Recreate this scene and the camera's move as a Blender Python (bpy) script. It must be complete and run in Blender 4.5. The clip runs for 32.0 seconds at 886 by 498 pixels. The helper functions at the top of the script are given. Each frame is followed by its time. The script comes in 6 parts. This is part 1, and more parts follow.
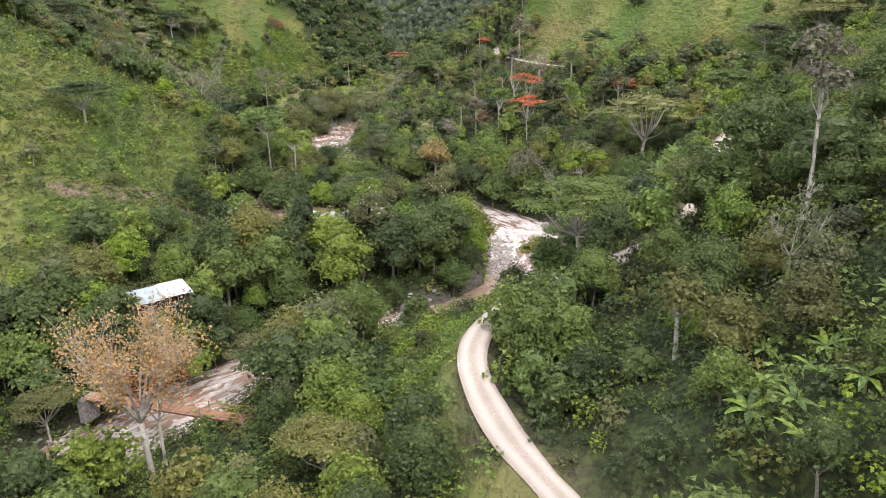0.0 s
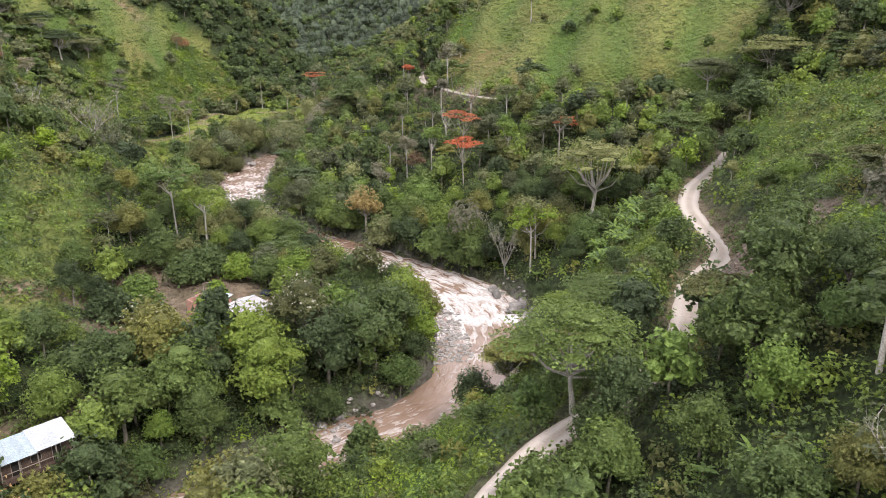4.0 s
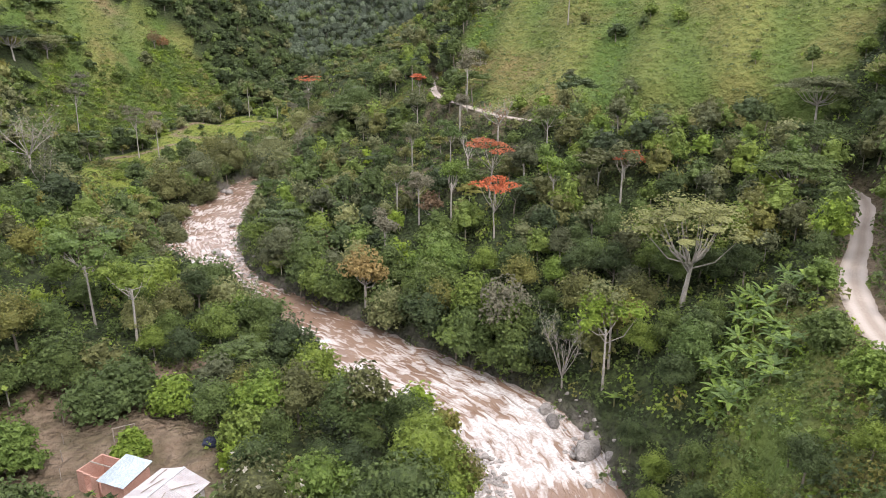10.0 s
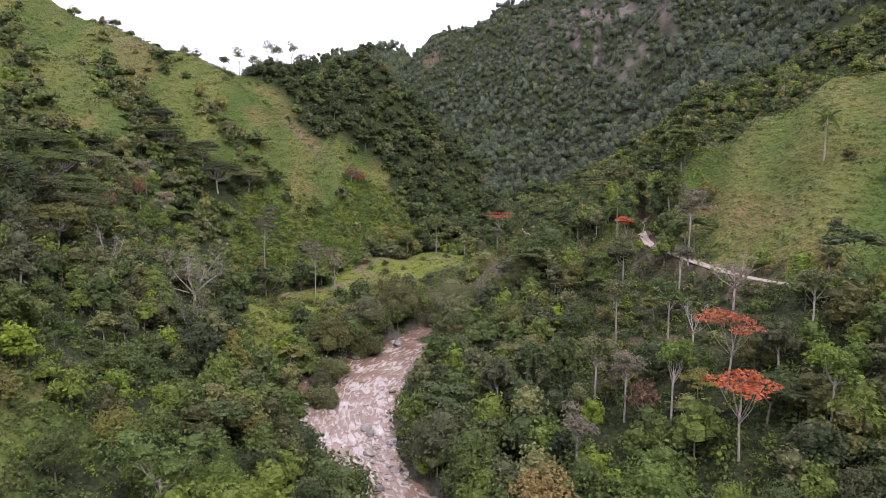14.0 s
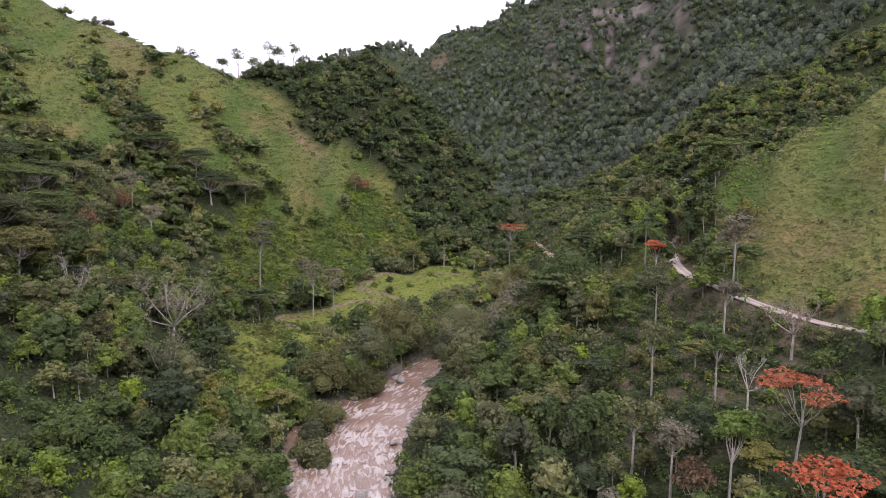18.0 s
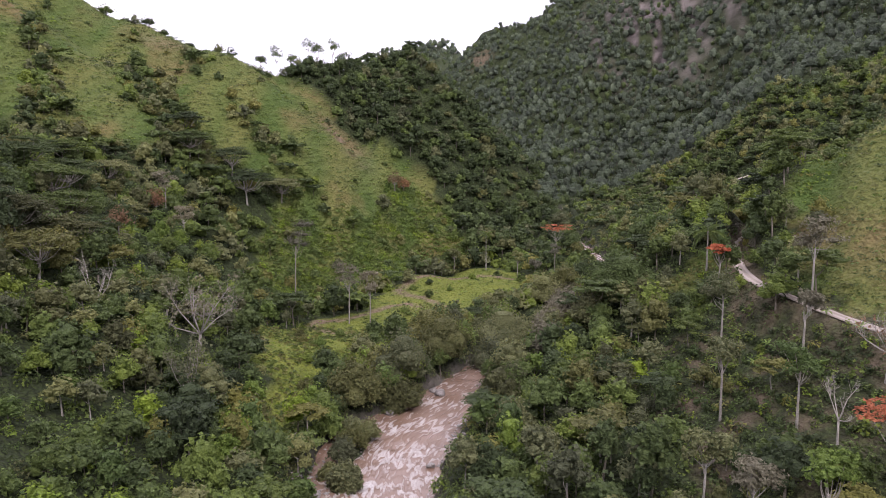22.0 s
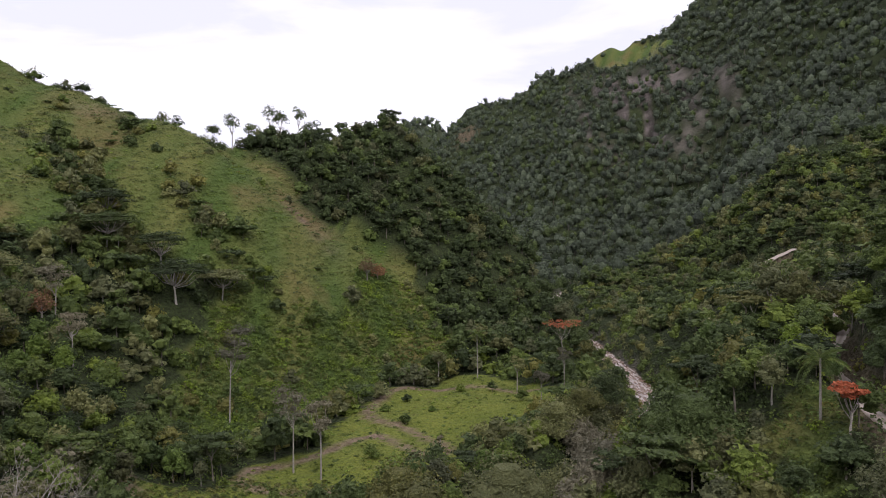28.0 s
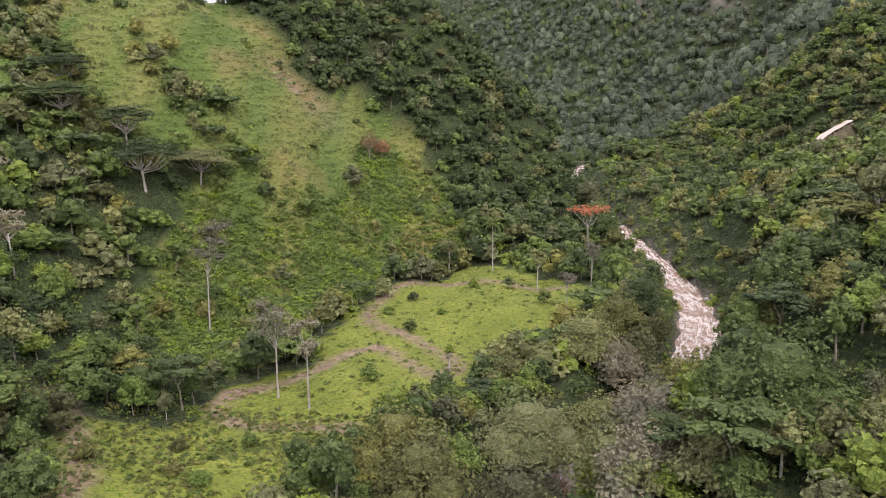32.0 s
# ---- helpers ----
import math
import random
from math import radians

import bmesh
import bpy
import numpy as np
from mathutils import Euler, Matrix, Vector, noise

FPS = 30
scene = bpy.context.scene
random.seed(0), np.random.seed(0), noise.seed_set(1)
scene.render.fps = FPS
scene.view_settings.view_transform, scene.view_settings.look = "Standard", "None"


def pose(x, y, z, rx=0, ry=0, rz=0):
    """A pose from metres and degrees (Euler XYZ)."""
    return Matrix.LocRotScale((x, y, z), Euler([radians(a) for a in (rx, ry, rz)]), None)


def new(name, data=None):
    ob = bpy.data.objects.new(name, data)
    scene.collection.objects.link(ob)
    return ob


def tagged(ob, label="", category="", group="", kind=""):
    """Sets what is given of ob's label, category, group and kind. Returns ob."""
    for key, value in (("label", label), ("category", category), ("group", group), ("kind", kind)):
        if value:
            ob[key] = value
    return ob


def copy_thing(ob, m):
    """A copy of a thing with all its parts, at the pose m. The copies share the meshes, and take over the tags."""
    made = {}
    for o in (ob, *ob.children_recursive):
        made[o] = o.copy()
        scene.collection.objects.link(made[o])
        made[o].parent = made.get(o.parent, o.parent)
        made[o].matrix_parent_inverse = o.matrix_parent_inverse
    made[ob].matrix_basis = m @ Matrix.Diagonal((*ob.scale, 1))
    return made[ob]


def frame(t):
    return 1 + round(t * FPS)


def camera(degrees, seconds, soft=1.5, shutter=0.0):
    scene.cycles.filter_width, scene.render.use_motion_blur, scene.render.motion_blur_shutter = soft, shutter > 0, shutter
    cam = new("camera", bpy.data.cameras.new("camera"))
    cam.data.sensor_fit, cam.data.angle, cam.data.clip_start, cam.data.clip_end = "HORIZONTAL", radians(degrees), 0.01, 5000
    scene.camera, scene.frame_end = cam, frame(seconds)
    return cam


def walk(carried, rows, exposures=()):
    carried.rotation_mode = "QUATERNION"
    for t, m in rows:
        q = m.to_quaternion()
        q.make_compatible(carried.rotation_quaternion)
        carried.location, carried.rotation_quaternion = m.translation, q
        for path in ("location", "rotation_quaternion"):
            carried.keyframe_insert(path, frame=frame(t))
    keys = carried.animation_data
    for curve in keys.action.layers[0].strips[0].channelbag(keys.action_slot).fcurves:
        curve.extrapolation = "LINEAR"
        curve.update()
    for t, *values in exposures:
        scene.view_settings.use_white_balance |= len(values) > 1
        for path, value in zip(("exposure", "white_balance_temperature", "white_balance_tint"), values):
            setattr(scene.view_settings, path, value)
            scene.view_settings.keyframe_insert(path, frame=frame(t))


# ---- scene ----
cam = camera(63.56, 32.0, 0.5)


def aim(x, y, z, turn, tilt, lean):
    """A camera pose: metres, then degrees to the left of +y, up from level, and lean."""
    return pose(x, y, z, 0, 0, turn) @ pose(0, 0, 0, 90 + tilt) @ pose(0, 0, 0, 0, 0, lean)


PATH = [
    (0.0, aim(0.00, 0.00, 43.20, -2.22, -17.49, -0.59)),
    (0.5, aim(-0.31, 2.65, 44.60, -2.25, -17.53, -0.53)),
    (1.0, aim(-0.57, 5.23, 46.04, -2.24, -17.54, -0.55)),
    (1.5, aim(-0.83, 7.69, 47.39, -2.28, -17.48, -0.42)),
    (2.0, aim(-1.04, 9.92, 48.79, -2.30, -17.46, -0.24)),
    (2.5, aim(-1.55, 12.52, 49.62, -2.39, -17.29, -0.30)),
    (3.0, aim(-1.80, 15.13, 50.06, -6.78, -17.11, -0.30)),
    (3.5, aim(-2.14, 17.51, 50.11, -8.56, -17.14, -0.37)),
    (5.5, aim(-2.29, 29.51, 50.20, -9.86, -16.99, -0.20)),
    (6.0, aim(-2.19, 33.05, 50.18, -9.67, -16.90, -0.13)),
    (6.5, aim(-1.81, 36.96, 50.34, -11.70, -16.89, -0.08)),
    (7.0, aim(-1.53, 40.86, 50.58, -11.85, -16.92, -0.03)),
    (7.5, aim(-1.35, 44.90, 50.83, -13.60, -16.97, 0.01)),
    (8.0, aim(-1.15, 48.79, 51.06, -14.13, -17.05, 0.08)),
    (8.5, aim(-0.81, 52.97, 51.38, -14.04, -17.19, 0.12)),
    (9.0, aim(-0.48, 57.24, 51.55, -14.00, -17.29, 0.16)),
    (9.5, aim(-0.30, 61.42, 51.57, -13.73, -17.30, 0.20)),
    (10.0, aim(0.11, 65.49, 51.47, -9.16, -17.31, 0.31)),
    (10.5, aim(0.80, 69.92, 51.48, -8.98, -16.62, 0.25)),
    (11.0, aim(1.31, 74.13, 51.55, -8.81, -11.03, 0.18)),
    (11.5, aim(1.56, 78.34, 51.35, -8.78, -7.12, 0.17)),
    (12.0, aim(1.82, 82.51, 51.23, -8.79, -7.08, 0.12)),
    (12.5, aim(1.65, 86.86, 51.10, 2.38, -7.05, 0.21)),
    (13.0, aim(1.95, 91.60, 51.02, 6.18, -7.08, 0.40)),
    (13.5, aim(1.98, 96.01, 51.13, 6.28, -7.07, 0.40)),
    (14.0, aim(1.74, 100.12, 51.58, 6.28, -7.07, 0.39)),
    (14.5, aim(1.38, 103.99, 52.34, 6.29, -7.05, 0.43)),
    (16.5, aim(0.53, 116.26, 55.35, 6.59, -7.01, 0.43)),
    (17.0, aim(0.12, 118.03, 55.27, 6.60, -7.03, 0.53)),
    (17.5, aim(-0.23, 118.78, 55.21, 6.69, -7.05, 0.51)),
    (18.0, aim(-0.48, 118.87, 55.23, 6.93, -7.09, 0.48)),
    (18.5, aim(-0.66, 118.83, 55.25, 7.23, -7.11, 0.42)),
    (19.0, aim(-0.62, 118.76, 55.26, 7.55, -7.15, 0.38)),
    (19.5, aim(-0.59, 118.75, 55.26, 7.83, -7.16, 0.28)),
    (20.0, aim(-0.54, 119.44, 55.25, 8.10, -7.16, 0.16)),
    (20.5, aim(-0.62, 121.14, 55.14, 8.70, -7.15, 0.17)),
    (21.0, aim(-0.95, 123.54, 54.94, 9.32, -7.15, 0.18)),
    (21.5, aim(-1.41, 126.55, 54.76, 9.86, -7.15, 0.18)),
    (22.0, aim(-1.93, 129.93, 54.76, 10.30, -7.17, 0.22)),
    (22.5, aim(-2.52, 133.66, 54.72, 8.88, -7.15, 0.20)),
    (23.0, aim(-3.10, 137.53, 54.62, 7.32, -7.12, 0.15)),
    (23.5, aim(-3.62, 141.57, 54.51, 7.40, -7.11, 0.20)),
    (24.0, aim(-4.07, 145.62, 54.63, 7.72, -7.11, 0.12)),
    (24.5, aim(-4.49, 149.92, 54.92, 8.04, -7.14, 0.07)),
    (25.0, aim(-5.02, 154.31, 55.16, 8.30, -7.17, 0.05)),
    (25.5, aim(-5.39, 158.61, 55.45, 8.57, -7.21, 0.06)),
    (26.0, aim(-5.82, 162.86, 55.57, 8.80, -7.07, -0.03)),
    (26.5, aim(-6.32, 167.42, 55.73, 9.11, -2.18, -0.14)),
    (28.5, aim(-10.16, 186.21, 57.75, 9.28, -1.05, -0.41)),
    (29.0, aim(-10.92, 190.81, 58.35, 9.33, -1.13, -0.48)),
    (29.5, aim(-11.44, 195.33, 58.93, 9.46, -1.23, -0.55)),
    (30.0, aim(-11.85, 199.76, 59.41, 9.59, -1.32, -0.60)),
    (30.5, aim(-12.21, 203.94, 59.73, 9.70, -1.34, -0.67)),
    (31.0, aim(-12.50, 207.31, 59.94, 9.92, -2.72, -0.65)),
    (31.5, aim(-12.90, 209.29, 60.13, 10.20, -8.36, -0.48)),
    (32.0, aim(-13.34, 210.46, 60.44, 10.39, -12.00, -0.38)),
]
EXPOSURES = [(0.0, 1.3, 6500, 17), (8.0, 1.24, 6500, 18), (12.0, 1.2, 6500, 20), (13.0, 0.87, 6350, 28), (17.0, 0.66, 6300, 31), (26.0, 0.56, 6300, 31), (28.5, 0.0, 6400, 22), (31.0, 0.05, 6400, 22), (32.0, 1.15, 6600, 24)]
walk(cam, PATH, EXPOSURES)

# ---- daylight: bright overcast ----
SUN_UP, SUN_ROUND = 52, 150
world = bpy.data.worlds.new("overcast_sky")
scene.world = world
world.use_nodes = True
wt = world.node_tree
wt.nodes.clear()
w_out = wt.nodes.new("ShaderNodeOutputWorld")
w_bg = wt.nodes.new("ShaderNodeBackground")
w_sky = wt.nodes.new("ShaderNodeTexSky")
w_sky.sky_type = "NISHITA"
w_sky.sun_disc = False
w_sky.sun_elevation, w_sky.sun_rotation = radians(SUN_UP), radians(SUN_ROUND)
w_co = wt.nodes.new("ShaderNodeTexCoord")
w_map = wt.nodes.new("ShaderNodeMapping")
w_map.inputs["Scale"].default_value = (1.6, 1.6, 7.0)
w_cloud = wt.nodes.new("ShaderNodeTexNoise")
w_cloud.inputs["Scale"].default_value = 1.7
w_cloud.inputs["Detail"].default_value = 6
w_cloud.inputs["Distortion"].default_value = 0.4
w_ramp = wt.nodes.new("ShaderNodeValToRGB")
w_ramp.color_ramp.elements[0].position, w_ramp.color_ramp.elements[1].position = 0.36, 0.60
w_ramp.color_ramp.elements[0].color = (8.2, 8.6, 9.4, 1)
w_ramp.color_ramp.elements[1].color = (12.5, 12.6, 12.8, 1)
w_mix = wt.nodes.new("ShaderNodeMix")
w_mix.data_type = "RGBA"
w_mix.inputs["Factor"].default_value = 0.9
wt.links.new(w_co.outputs["Generated"], w_map.inputs["Vector"])
wt.links.new(w_map.outputs["Vector"], w_cloud.inputs["Vector"])
wt.links.new(w_cloud.outputs["Fac"], w_ramp.inputs["Fac"])
wt.links.new(w_sky.outputs["Color"], w_mix.inputs["A"])
wt.links.new(w_ramp.outputs["Color"], w_mix.inputs["B"])
wt.links.new(w_mix.outputs["Result"], w_bg.inputs["Color"])
w_bg.inputs["Strength"].default_value = 0.11
wt.links.new(w_bg.outputs["Background"], w_out.inputs["Surface"])

sun = new("sun", bpy.data.lights.new("sun", "SUN"))
sun.data.energy, sun.data.angle, sun.data.color = 1.5, radians(12), (1.0, 0.96, 0.9)
sun.rotation_euler = (radians(90 - SUN_UP), 0, radians(180 - SUN_ROUND))

# ---- materials ----


def material(name, rough=0.8, metal=0.0):
    """A new material with its nodes, its surface node and a function that adds a node."""
    m = bpy.data.materials.new(name)
    m.use_nodes = True
    nodes, links = m.node_tree.nodes, m.node_tree.links
    p = nodes["Principled BSDF"]
    p.inputs["Roughness"].default_value, p.inputs["Metallic"].default_value = rough, metal
    p.inputs["Specular IOR Level"].default_value = 0.25
    return m, nodes, links, p


def mix(nodes, links, fac, a, b, kind="MIX"):
    n = nodes.new("ShaderNodeMix")
    n.data_type, n.blend_type = "RGBA", kind
    for key, v in (("Factor", fac), ("A", a), ("B", b)):
        sock = n.inputs[key] if key == "Factor" else n.inputs[6 if key == "A" else 7]
        if isinstance(v, bpy.types.NodeSocket):
            links.new(v, sock)
        else:
            sock.default_value = v if key == "Factor" else (*v, 1)
    return n.outputs[2]


def grain(nodes, links, scale, detail=3, lo=0.3, hi=0.7, vector=None, distort=0.0):
    """Noise in metres, stretched to 0..1 between lo and hi."""
    t = nodes.new("ShaderNodeTexNoise")
    t.inputs["Scale"].default_value, t.inputs["Detail"].default_value, t.inputs["Distortion"].default_value = scale, detail, distort
    if vector is None:
        vector = nodes.new("ShaderNodeNewGeometry").outputs["Position"]
    links.new(vector, t.inputs["Vector"])
    r = nodes.new("ShaderNodeMapRange")
    r.inputs["From Min"].default_value, r.inputs["From Max"].default_value = lo, hi
    links.new(t.outputs["Fac"], r.inputs["Value"])
    return r.outputs["Result"]


def bump(nodes, links, p, height, strength, distance):
    b = nodes.new("ShaderNodeBump")
    b.inputs["Strength"].default_value, b.inputs["Distance"].default_value = strength, distance
    links.new(height, b.inputs["Height"])
    links.new(b.outputs["Normal"], p.inputs["Normal"])


def attribute(nodes, name):
    a = nodes.new("ShaderNodeAttribute")
    a.attribute_name = name
    return a.outputs["Fac"]


def leaf_material(name, dark, light, joined=False, through_light=0.3, vary=1.0):
    """Leaves: each spray and each plant a little different, some light passing through."""
    m, nodes, links, p = material(name, 0.55)
    rand = nodes.new("ShaderNodeNewGeometry").outputs["Random Per Island"]
    plant = attribute(nodes, "tint") if joined else nodes.new("ShaderNodeObjectInfo").outputs["Random"]
    # Dark mottle in the colour stands for shaded gaps between the leaves.
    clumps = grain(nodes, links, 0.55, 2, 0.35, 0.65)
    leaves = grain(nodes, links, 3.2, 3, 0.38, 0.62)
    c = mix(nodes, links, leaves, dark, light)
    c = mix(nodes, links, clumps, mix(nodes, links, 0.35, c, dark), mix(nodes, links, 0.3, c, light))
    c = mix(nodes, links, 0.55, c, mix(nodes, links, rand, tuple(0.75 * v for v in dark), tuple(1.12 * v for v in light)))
    bump(nodes, links, p, leaves, 0.9, 0.35)
    hs = nodes.new("ShaderNodeHueSaturation")
    for key, lo, hi in (("Value", 1 - 0.4 * vary, 1 + 0.5 * vary), ("Hue", 0.5 + 0.02 * vary, 0.5 - 0.013 * vary), ("Saturation", 1 - 0.2 * vary, 1 + 0.1 * vary)):
        r = nodes.new("ShaderNodeMapRange")
        r.inputs["To Min"].default_value, r.inputs["To Max"].default_value = lo, hi
        links.new(plant, r.inputs["Value"])
        links.new(r.outputs["Result"], hs.inputs[key])
    links.new(c, hs.inputs["Color"])
    links.new(hs.outputs["Color"], p.inputs["Base Color"])
    tr = nodes.new("ShaderNodeBsdfTranslucent")
    links.new(hs.outputs["Color"], tr.inputs["Color"])
    ms = nodes.new("ShaderNodeMixShader")
    ms.inputs["Fac"].default_value = through_light
    links.new(p.outputs["BSDF"], ms.inputs[1])
    links.new(tr.outputs["BSDF"], ms.inputs[2])
    links.new(ms.outputs["Shader"], nodes["Material Output"].inputs["Surface"])
    return m


def plain_material(name, a, b, scale, rough=0.85, metal=0.0, relief=0.3, fine=None, vary=0.0):
    """A surface of two tones at two scales with relief."""
    m, nodes, links, p = material(name, rough, metal)
    g, f = grain(nodes, links, scale, 5), grain(nodes, links, fine or scale * 7, 4)
    c = mix(nodes, links, g, a, b)
    c = mix(nodes, links, f, tuple(v * 0.72 for v in a), c)
    if vary:
        r = nodes.new("ShaderNodeMapRange")
        r.inputs["To Min"].default_value, r.inputs["To Max"].default_value = 1 - vary, 1 + vary
        links.new(nodes.new("ShaderNodeObjectInfo").outputs["Random"], r.inputs["Value"])
        hs = nodes.new("ShaderNodeHueSaturation")
        links.new(r.outputs["Result"], hs.inputs["Value"])
        links.new(c, hs.inputs["Color"])
        c = hs.outputs["Color"]
    links.new(c, p.inputs["Base Color"])
    if relief:
        bump(nodes, links, p, f, relief, 0.5 / (fine or scale * 7))
    return m


TONES = {
    "dark": ((0.050, 0.079, 0.027), (0.125, 0.171, 0.051)),
    "mid": ((0.083, 0.125, 0.030), (0.185, 0.252, 0.058)),
    "bright": ((0.098, 0.165, 0.029), (0.205, 0.290, 0.054)),
    "grey": ((0.101, 0.121, 0.050), (0.243, 0.257, 0.110)),
    # Bluish tone for the far mountain: its haze is put into the leaf colour.
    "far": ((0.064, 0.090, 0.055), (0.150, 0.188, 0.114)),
    "olive": ((0.095, 0.104, 0.031), (0.217, 0.221, 0.070)),
    "banana": ((0.100, 0.170, 0.038), (0.220, 0.320, 0.076)),
    "ash": ((0.169, 0.163, 0.109), (0.275, 0.256, 0.171)),
    "grass": ((0.068, 0.108, 0.024), (0.142, 0.186, 0.044)),
    "straw": ((0.115, 0.128, 0.034), (0.200, 0.196, 0.060)),
    "red": ((0.420, 0.105, 0.050), (0.660, 0.200, 0.085)),
    "rust": ((0.182, 0.119, 0.063), (0.377, 0.202, 0.111)),
    "peach": ((0.340, 0.215, 0.090), (0.600, 0.390, 0.165)),
    "tan": ((0.260, 0.195, 0.072), (0.456, 0.336, 0.132)),
    "white": ((0.330, 0.320, 0.240), (0.550, 0.520, 0.420)),
}
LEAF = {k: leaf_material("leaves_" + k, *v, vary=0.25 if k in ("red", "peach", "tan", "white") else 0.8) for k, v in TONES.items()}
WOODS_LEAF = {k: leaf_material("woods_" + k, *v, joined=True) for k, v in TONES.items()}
BARK = plain_material("bark_grey", (0.14, 0.12, 0.095), (0.30, 0.27, 0.22), 1.5, vary=0.25)
PALE_BARK = plain_material("bark_pale", (0.27, 0.25, 0.21), (0.48, 0.45, 0.40), 1.2, vary=0.15)
ROCK = plain_material("river_rock", (0.17, 0.155, 0.14), (0.36, 0.34, 0.31), 0.5, relief=0.6, vary=0.25)

GROUND, gn, gl, gp = material("hillside", 0.95)
# Forest floor: leaf litter, its colour darkened for the shade under the trees.
shaded_litter = mix(gn, gl, grain(gn, gl, 0.35, 5), (0.024, 0.036, 0.012), (0.060, 0.082, 0.024))
shaded_litter = mix(gn, gl, grain(gn, gl, 1.7, 4, 0.4, 0.6), (0.020, 0.028, 0.010), shaded_litter)
green = mix(gn, gl, grain(gn, gl, 0.05, 6), (0.085, 0.125, 0.026), (0.150, 0.182, 0.042))
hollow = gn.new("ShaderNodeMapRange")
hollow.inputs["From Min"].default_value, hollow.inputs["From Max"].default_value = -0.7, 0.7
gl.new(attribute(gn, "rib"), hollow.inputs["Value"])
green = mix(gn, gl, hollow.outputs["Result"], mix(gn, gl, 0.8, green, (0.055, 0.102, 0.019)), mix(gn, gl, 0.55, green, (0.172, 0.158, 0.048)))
contour = gn.new("ShaderNodeMapping")
contour.inputs["Scale"].default_value = (0.8, 0.8, 1.3)
gl.new(gn.new("ShaderNodeNewGeometry").outputs["Position"], contour.inputs["Vector"])
tussock = grain(gn, gl, 1.0, 6, 0.34, 0.66, contour.outputs["Vector"], 0.4)
green = mix(gn, gl, tussock, mix(gn, gl, 0.45, green, (0.070, 0.100, 0.022)), green)
green = mix(gn, gl, grain(gn, gl, 0.03, 5, 0.56, 0.74), green, (0.165, 0.125, 0.050))
lawn = mix(gn, gl, grain(gn, gl, 0.11, 6), (0.108, 0.140, 0.019), (0.182, 0.204, 0.034))
lawn = mix(gn, gl, grain(gn, gl, 1.6, 4, 0.4, 0.75), lawn, (0.085, 0.112, 0.018))
soil = mix(gn, gl, grain(gn, gl, 0.5, 5), (0.125, 0.088, 0.058), (0.24, 0.178, 0.128))
cliff = mix(gn, gl, grain(gn, gl, 0.06, 6, 0.4, 0.65), (0.05, 0.043, 0.036), (0.2, 0.172, 0.155))
c = mix(gn, gl, attribute(gn, "grass"), shaded_litter, green)
c = mix(gn, gl, attribute(gn, "lawn"), c, lawn)
c = mix(gn, gl, attribute(gn, "soil"), c, soil)
c = mix(gn, gl, attribute(gn, "stone"), c, cliff)
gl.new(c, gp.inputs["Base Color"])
cover = gn.new("ShaderNodeMath")
cover.operation = "ADD"
gl.new(grain(gn, gl, 0.9, 7, 0.34, 0.66), cover.inputs[0])
gl.new(tussock, cover.inputs[1])
bump(gn, gl, gp, cover.outputs[0], 0.9, 0.55)

ROAD_DIRT, rn, rl, rp = material("road_dirt", 0.95)
uv = rn.new("ShaderNodeUVMap").outputs["UV"]
sep = rn.new("ShaderNodeSeparateXYZ")
rl.new(uv, sep.inputs["Vector"])
track = rn.new("ShaderNodeMath")
track.operation = "PINGPONG"
track.inputs[1].default_value = 0.25
rl.new(sep.outputs["X"], track.inputs[0])
tr = rn.new("ShaderNodeMapRange")
tr.inputs["From Min"].default_value, tr.inputs["From Max"].default_value = 0.06, 0.2
rl.new(track.outputs[0], tr.inputs["Value"])
dirt = mix(rn, rl, grain(rn, rl, 0.25, 6), (0.23, 0.19, 0.155), (0.35, 0.305, 0.26))
dirt = mix(rn, rl, grain(rn, rl, 5.0, 4), (0.235, 0.198, 0.162), dirt)
worn = mix(rn, rl, 0.55, dirt, (0.41, 0.37, 0.325))
c = mix(rn, rl, tr.outputs["Result"], dirt, worn)
rl.new(c, rp.inputs["Base Color"])
bump(rn, rl, rp, grain(rn, rl, 4.0, 5), 0.5, 0.08)

WATER, an, al, ap = material("muddy_water", 0.22)
ap.inputs["Specular IOR Level"].default_value = 0.5
uv = an.new("ShaderNodeUVMap").outputs["UV"]
mp = an.new("ShaderNodeMapping")
mp.inputs["Scale"].default_value = (1.15, 0.36, 1)
al.new(uv, mp.inputs["Vector"])
streak = grain(an, al, 1.0, 8, 0.33, 0.62, mp.outputs["Vector"], 0.9)
froth = grain(an, al, 3.2, 6, 0.3, 0.7)
rough_water = attribute(an, "rough")
sub = an.new("ShaderNodeMath")
sub.operation = "ADD"
al.new(streak, sub.inputs[0])
al.new(rough_water, sub.inputs[1])
cut = an.new("ShaderNodeMapRange")
cut.inputs["From Min"].default_value, cut.inputs["From Max"].default_value = 0.95, 1.75
al.new(sub.outputs[0], cut.inputs["Value"])
mud = mix(an, al, grain(an, al, 0.15, 4), (0.15, 0.094, 0.062), (0.235, 0.165, 0.122))
foam = mix(an, al, froth, (0.29, 0.266, 0.24), (0.61, 0.602, 0.585))
al.new(mix(an, al, cut.outputs["Result"], mud, foam), ap.inputs["Base Color"])
rr = an.new("ShaderNodeMapRange")
rr.inputs["To Min"].default_value, rr.inputs["To Max"].default_value = 0.16, 0.7
al.new(cut.outputs["Result"], rr.inputs["Value"])
al.new(rr.outputs["Result"], ap.inputs["Roughness"])
bump(an, al, ap, streak, 0.4, 0.2)
